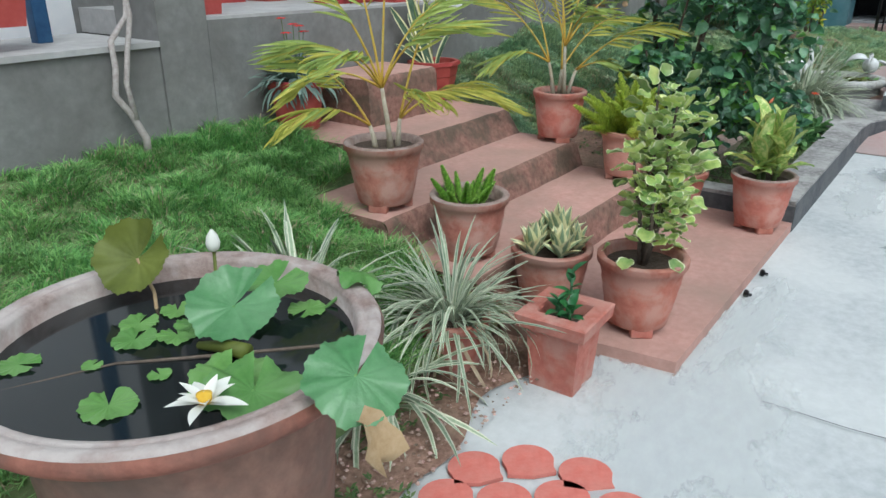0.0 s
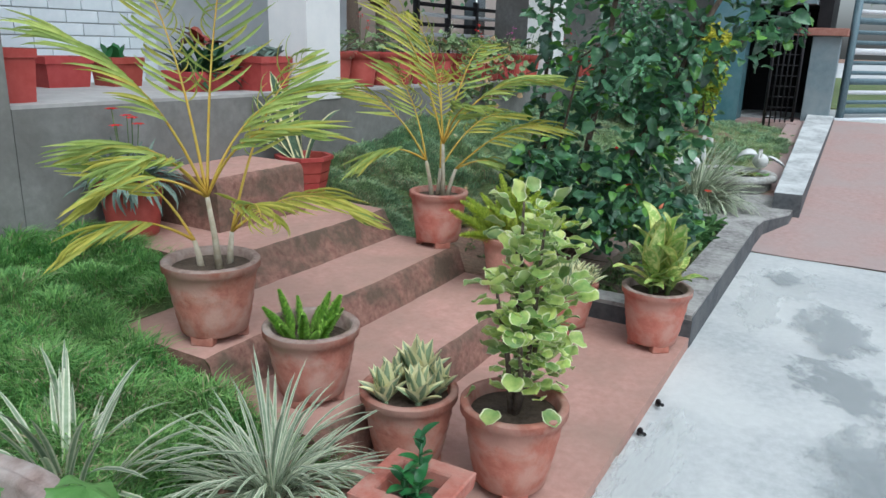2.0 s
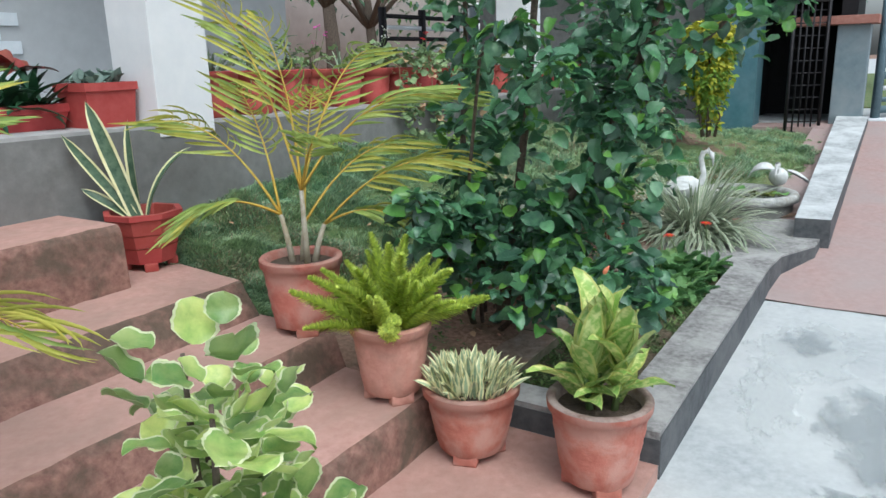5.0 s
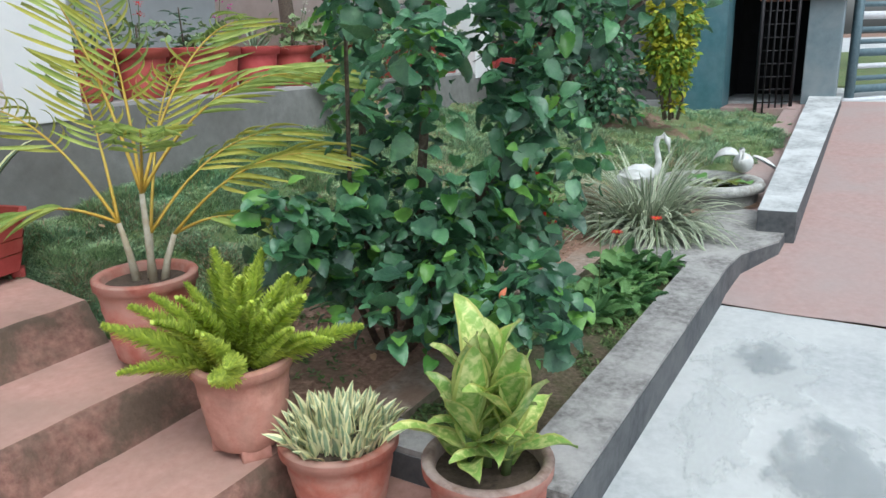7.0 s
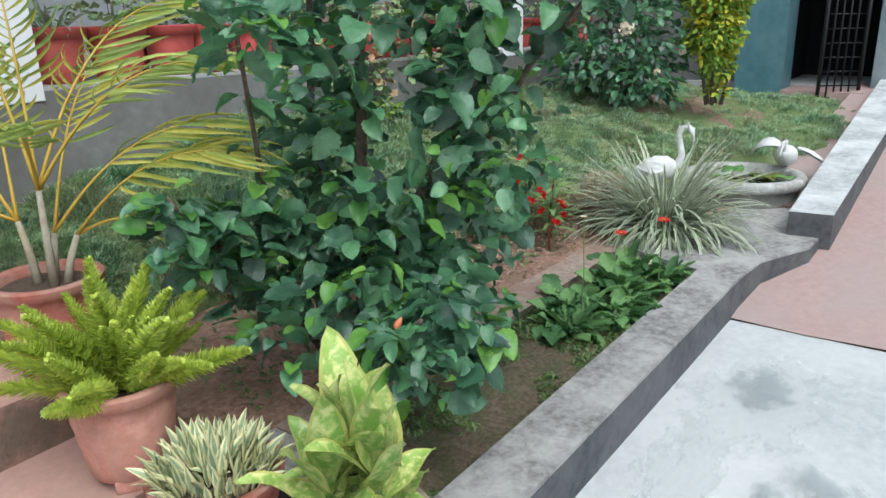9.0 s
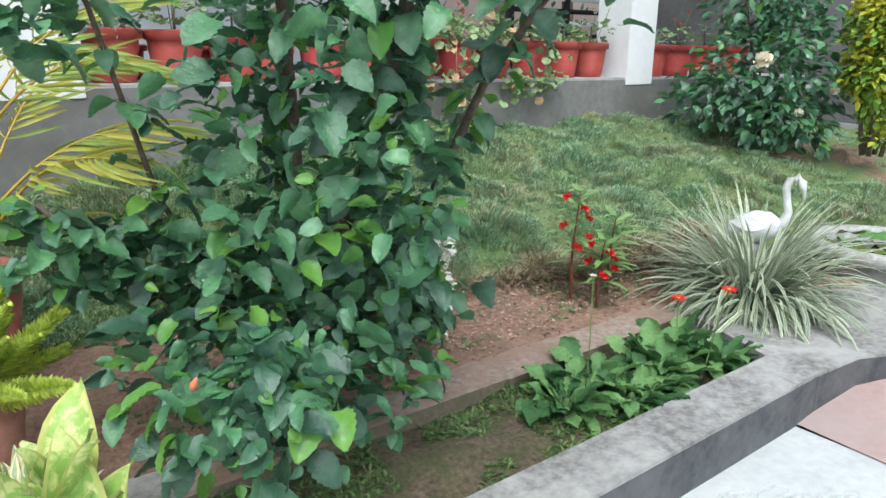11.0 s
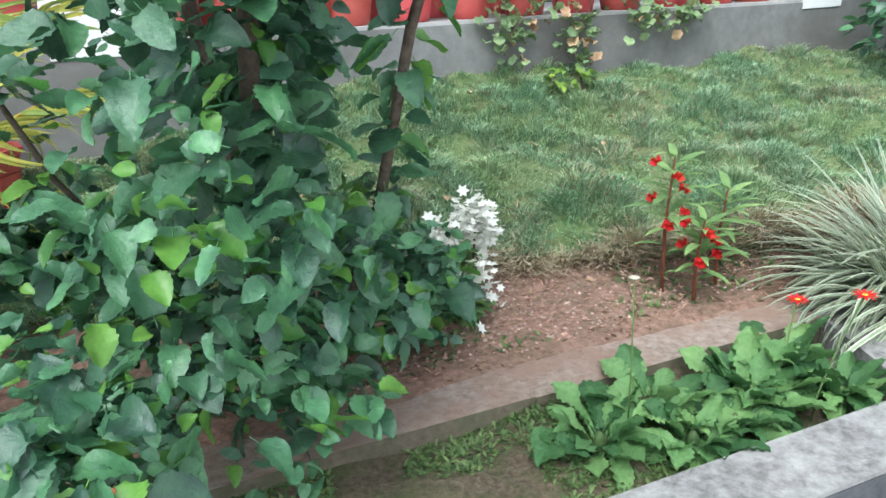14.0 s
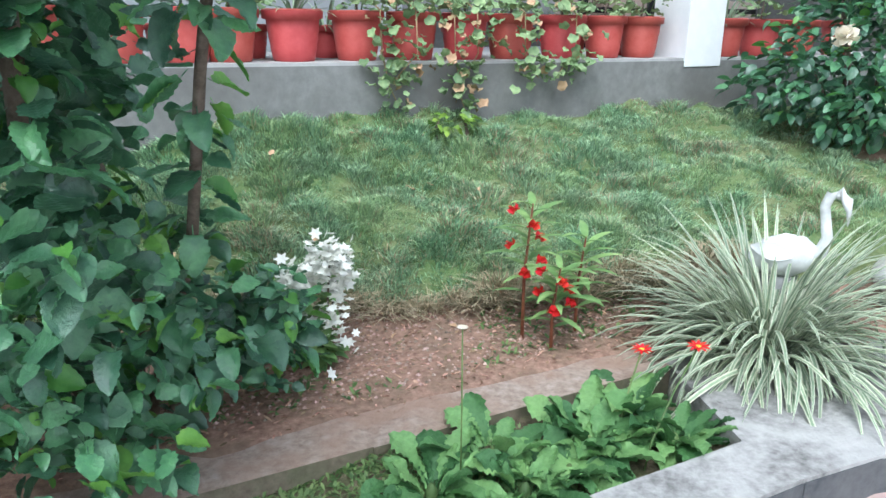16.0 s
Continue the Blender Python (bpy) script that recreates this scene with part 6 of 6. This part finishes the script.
for k in range(4):
    part("upright", Buf().box(0.9 + 0.9 * k, -0.025, 0.04, 0.94 + 0.9 * k, 0.025, 1.45), GATE, dg)
for k in range(13):
    part("gate_bar", Buf().box(0.03, -0.012, 0.07 + k * 0.11, 3.7, 0.012, 0.07 + k * 0.11 + (0.045 if k % 3 else 0.07)), GATE if k % 4 != 2 else SILVER, dg)
part("gate_rail", Buf().box(-0.1, -0.05, -0.02, 3.8, 0.05, 0.025), SILVER, dg)
setting("verge", Buf().box(10, -8, 0.40, 24, 3, 0.51), TURF, "grass verge outside the drive gate", "verge")

# ---- drive details ----


def blotch(name, c1, c2, rough, strength):
    """Cement film that thins out raggedly towards its edge."""
    m = mat(name, c1, c2, 9, rough, 0.1)
    n, l = m.node_tree.nodes, m.node_tree.links
    co, ln, nz = n.new("ShaderNodeTexCoord"), n.new("ShaderNodeVectorMath"), n.new("ShaderNodeTexNoise")
    ln.operation = "LENGTH"
    l.new(co.outputs["Object"], ln.inputs[0])
    l.new(co.outputs["Object"], nz.inputs["Vector"])
    nz.inputs["Scale"].default_value, nz.inputs["Detail"].default_value, nz.inputs["Roughness"].default_value = 1.7, 8, 0.62
    a1, a2, rg = n.new("ShaderNodeMath"), n.new("ShaderNodeMath"), n.new("ShaderNodeMapRange")
    a1.operation, a2.operation = "MULTIPLY_ADD", "SUBTRACT"
    l.new(nz.outputs["Fac"], a1.inputs[0])
    a1.inputs[1].default_value, a1.inputs[2].default_value = 3.0, -0.75
    l.new(a1.outputs[0], a2.inputs[0])
    l.new(ln.outputs["Value"], a2.inputs[1])
    rg.inputs["From Min"].default_value, rg.inputs["From Max"].default_value, rg.inputs["To Max"].default_value = -0.05, 0.22, strength
    l.new(a2.outputs[0], rg.inputs["Value"])
    tr, mx = n.new("ShaderNodeBsdfTransparent"), n.new("ShaderNodeMixShader")
    l.new(rg.outputs["Result"], mx.inputs["Fac"])
    l.new(tr.outputs[0], mx.inputs[1])
    l.new(n["Principled BSDF"].outputs[0], mx.inputs[2])
    l.new(mx.outputs[0], n["Material Output"].inputs["Surface"])
    return m


LIMEFILM = blotch("lime_film", (0.60, 0.62, 0.61), (0.70, 0.72, 0.71), 0.85, 0.5)
DAMPFILM = blotch("damp_film", (0.27, 0.30, 0.31), (0.34, 0.37, 0.38), 0.6, 0.45)
for (kind, cx, cy, rx, ry, turn, up) in (("lime", 2.74, -0.26, 0.42, 0.26, 0, 0.006), ("lime", 2.25, -0.2, 0.36, 0.14, 10, 0.010), ("damp", 2.86, -0.26, 0.17, 0.13, 20, 0.014), ("damp", 2.1, -0.55, 0.40, 0.22, 15, 0.018),
                                         ("damp", 1.5, -0.6, 0.3, 0.22, 40, 0.006), ("lime", -0.2, -0.1, 0.75, 0.40, 15, 0.010), ("lime", 0.45, -0.1, 0.5, 0.12, 0, 0.014), ("damp", 0.85, -0.75, 0.45, 0.26, 0, 0.018), ("damp", 2.6, -1.0, 0.5, 0.3, 0, 0.022)):
    setting("lime_patch" if kind == "lime" else "damp_patch", Buf().sheet(lambda u, v: (3.2 * u - 1.6, 3.2 * v - 1.6, 0), 2, 2), LIMEFILM if kind == "lime" else DAMPFILM, "ragged white lime film on the cement drive" if kind == "lime" else "ragged damp grey stain on the cement drive", "stain",
            m=at(cx, cy, up, turn) @ Matrix.Diagonal((rx, ry, 1, 1)))
CRACK = mat("dark_joint", (0.10, 0.10, 0.10), (0.16, 0.16, 0.16), 30, 0.9, 0.2)
for (x0, y0, x1, y1) in ((0.93, 2.2, 1.55, 1.80), (1.55, 1.80, 2.6, 1.2)):
    L = math.hypot(x1 - x0, y1 - y0)
    setting("drive_joint", Buf().sheet(lambda u, v: (L * u, (v - 0.5) * 0.004 + 0.01 * bump2(u * 6, 0.5), 0.0066), 60, 1), CRACK, "thin dark joint in the cement drive", "joint", True, m=spot(x0, y0, 0, math.degrees(math.atan2(y1 - y0, x1 - x0))))
# fish-scale red pavers: three curved sides, the next row tucked under
for (x, y, a) in ((0.255, 1.765, 12), (0.395, 1.795, 6), (0.535, 1.745, 0), (0.325, 1.645, 10), (0.465, 1.655, 4), (0.605, 1.615, 0), (0.185, 1.655, 16), (0.395, 1.52, 5), (0.54, 1.51, 0), (0.25, 1.53, 12), (0.13, 1.94, 60), (0.175, 2.045, 30)):
    b = Buf()
    small = 0.55 if y > 1.9 else 1.0
    ring = []
    for k in range(13):
        w = math.pi * k / 12
        ring.append((0.068 * math.cos(w) * small, (0.005 + 0.062 * math.sin(w)) * small))
    ring += [((-0.068 + 0.008 * math.sin(k * 0.8)) * small, -0.016 * k * small) for k in range(1, 4)] + [(0.0, -0.058 * small)] + [((0.068 - 0.008 * math.sin(k * 0.8)) * small, -0.016 * k * small) for k in (3, 2, 1)]
    b.prism(ring, 0.0, 0.012)
    setting("paver", b, PAVER, "curved red interlocking paver set in the dirt", "paver", False, m=spot(x, y, 0.002, a))
for s in (0.97, 0.73):
    pg = thing("iron_peg", at(s, -0.02, 0.0, 200), "short rusty iron peg beside the platform", "peg")
    part("peg", Buf().tube([(0, 0, 0), (0.01, 0, 0.02), (0.045, 0.01, 0.025)], [0.010, 0.011, 0.007], 8), IRON, pg)

r = random.Random(101)
dm = [leaf_mesh("fallen_leaf", [DEAD], 0.035, 0.02, 4, "ovate", c, 0.3, wave=0.4) for c in (0.6, -0.5)]
for k in range(60):
    s, d = r.uniform(1.7, 4.2), r.uniform(0.8, 2.0)
    e = lawn_edge(s)
    zz = lawn_z(s, d) + 0.035 if d > e else dirt_z(s, d) + 0.006
    tagged(part("fallen_leaf", dm[k % 2], None, None, "", SITE @ aim((s, d, zz), way(r.uniform(0, TAU), 0.1), r.uniform(-0.4, 0.4), r.uniform(0.5, 1.2))), "dry brown fallen leaf on the ground", "leaf", "fallen leaves")
peb = Buf()
for k in range(3000):
    if k % 3:
        s, d = r.uniform(2.2, 4.0), r.uniform(0.77, 1.25)
        zz = dirt_z(s, d)
    else:
        s, d = r.uniform(-1.6, -0.2), r.uniform(0.32, 0.75)
        zz = 0.02 + 0.04 * (d - 0.2)
    q = r.uniform(0.002, 0.008)
    peb.add([(-q, 0, 0), (0, -q, 0), (q, 0, 0), (0, q * 1.2, 0), (0, 0, q * 0.9)], [(0, 1, 4), (1, 2, 4), (2, 3, 4), (3, 0, 4)], Matrix.Translation((s, d, zz)) @ Matrix.Rotation(r.uniform(0, 6), 4, "Z"))
litter = Buf()
for k in range(1500):
    s, d = r.uniform(2.0, 4.1), r.uniform(0.7, 1.3)
    if d > lawn_edge(s) + 0.02:
        continue
    v, f, mi = leaf(r.uniform(0.008, 0.034), r.uniform(0.002, 0.011), 3, "lance", r.uniform(-0.8, 0.8), 0.4)
    litter.add(v, f, aim((s, d, dirt_z(s, d) + 0.004), way(r.uniform(0, TAU), r.uniform(-0.1, 0.35)), r.uniform(-0.8, 0.8)))
setting("leaf_litter", litter, mat("dry_litter", (0.16, 0.085, 0.05), (0.46, 0.33, 0.21), 60, 0.9, 0.2, vary=0.6), "dry brown twigs and leaf scraps on the dirt", "litter", True, kind="stuff")
setting("pebbles", peb, mat("dirt_crumbs", (0.20, 0.12, 0.09), (0.46, 0.36, 0.29), 40, 0.9, 0.2, vary=0.5), "crumbs of dirt and small stones", "pebbles", kind="stuff")
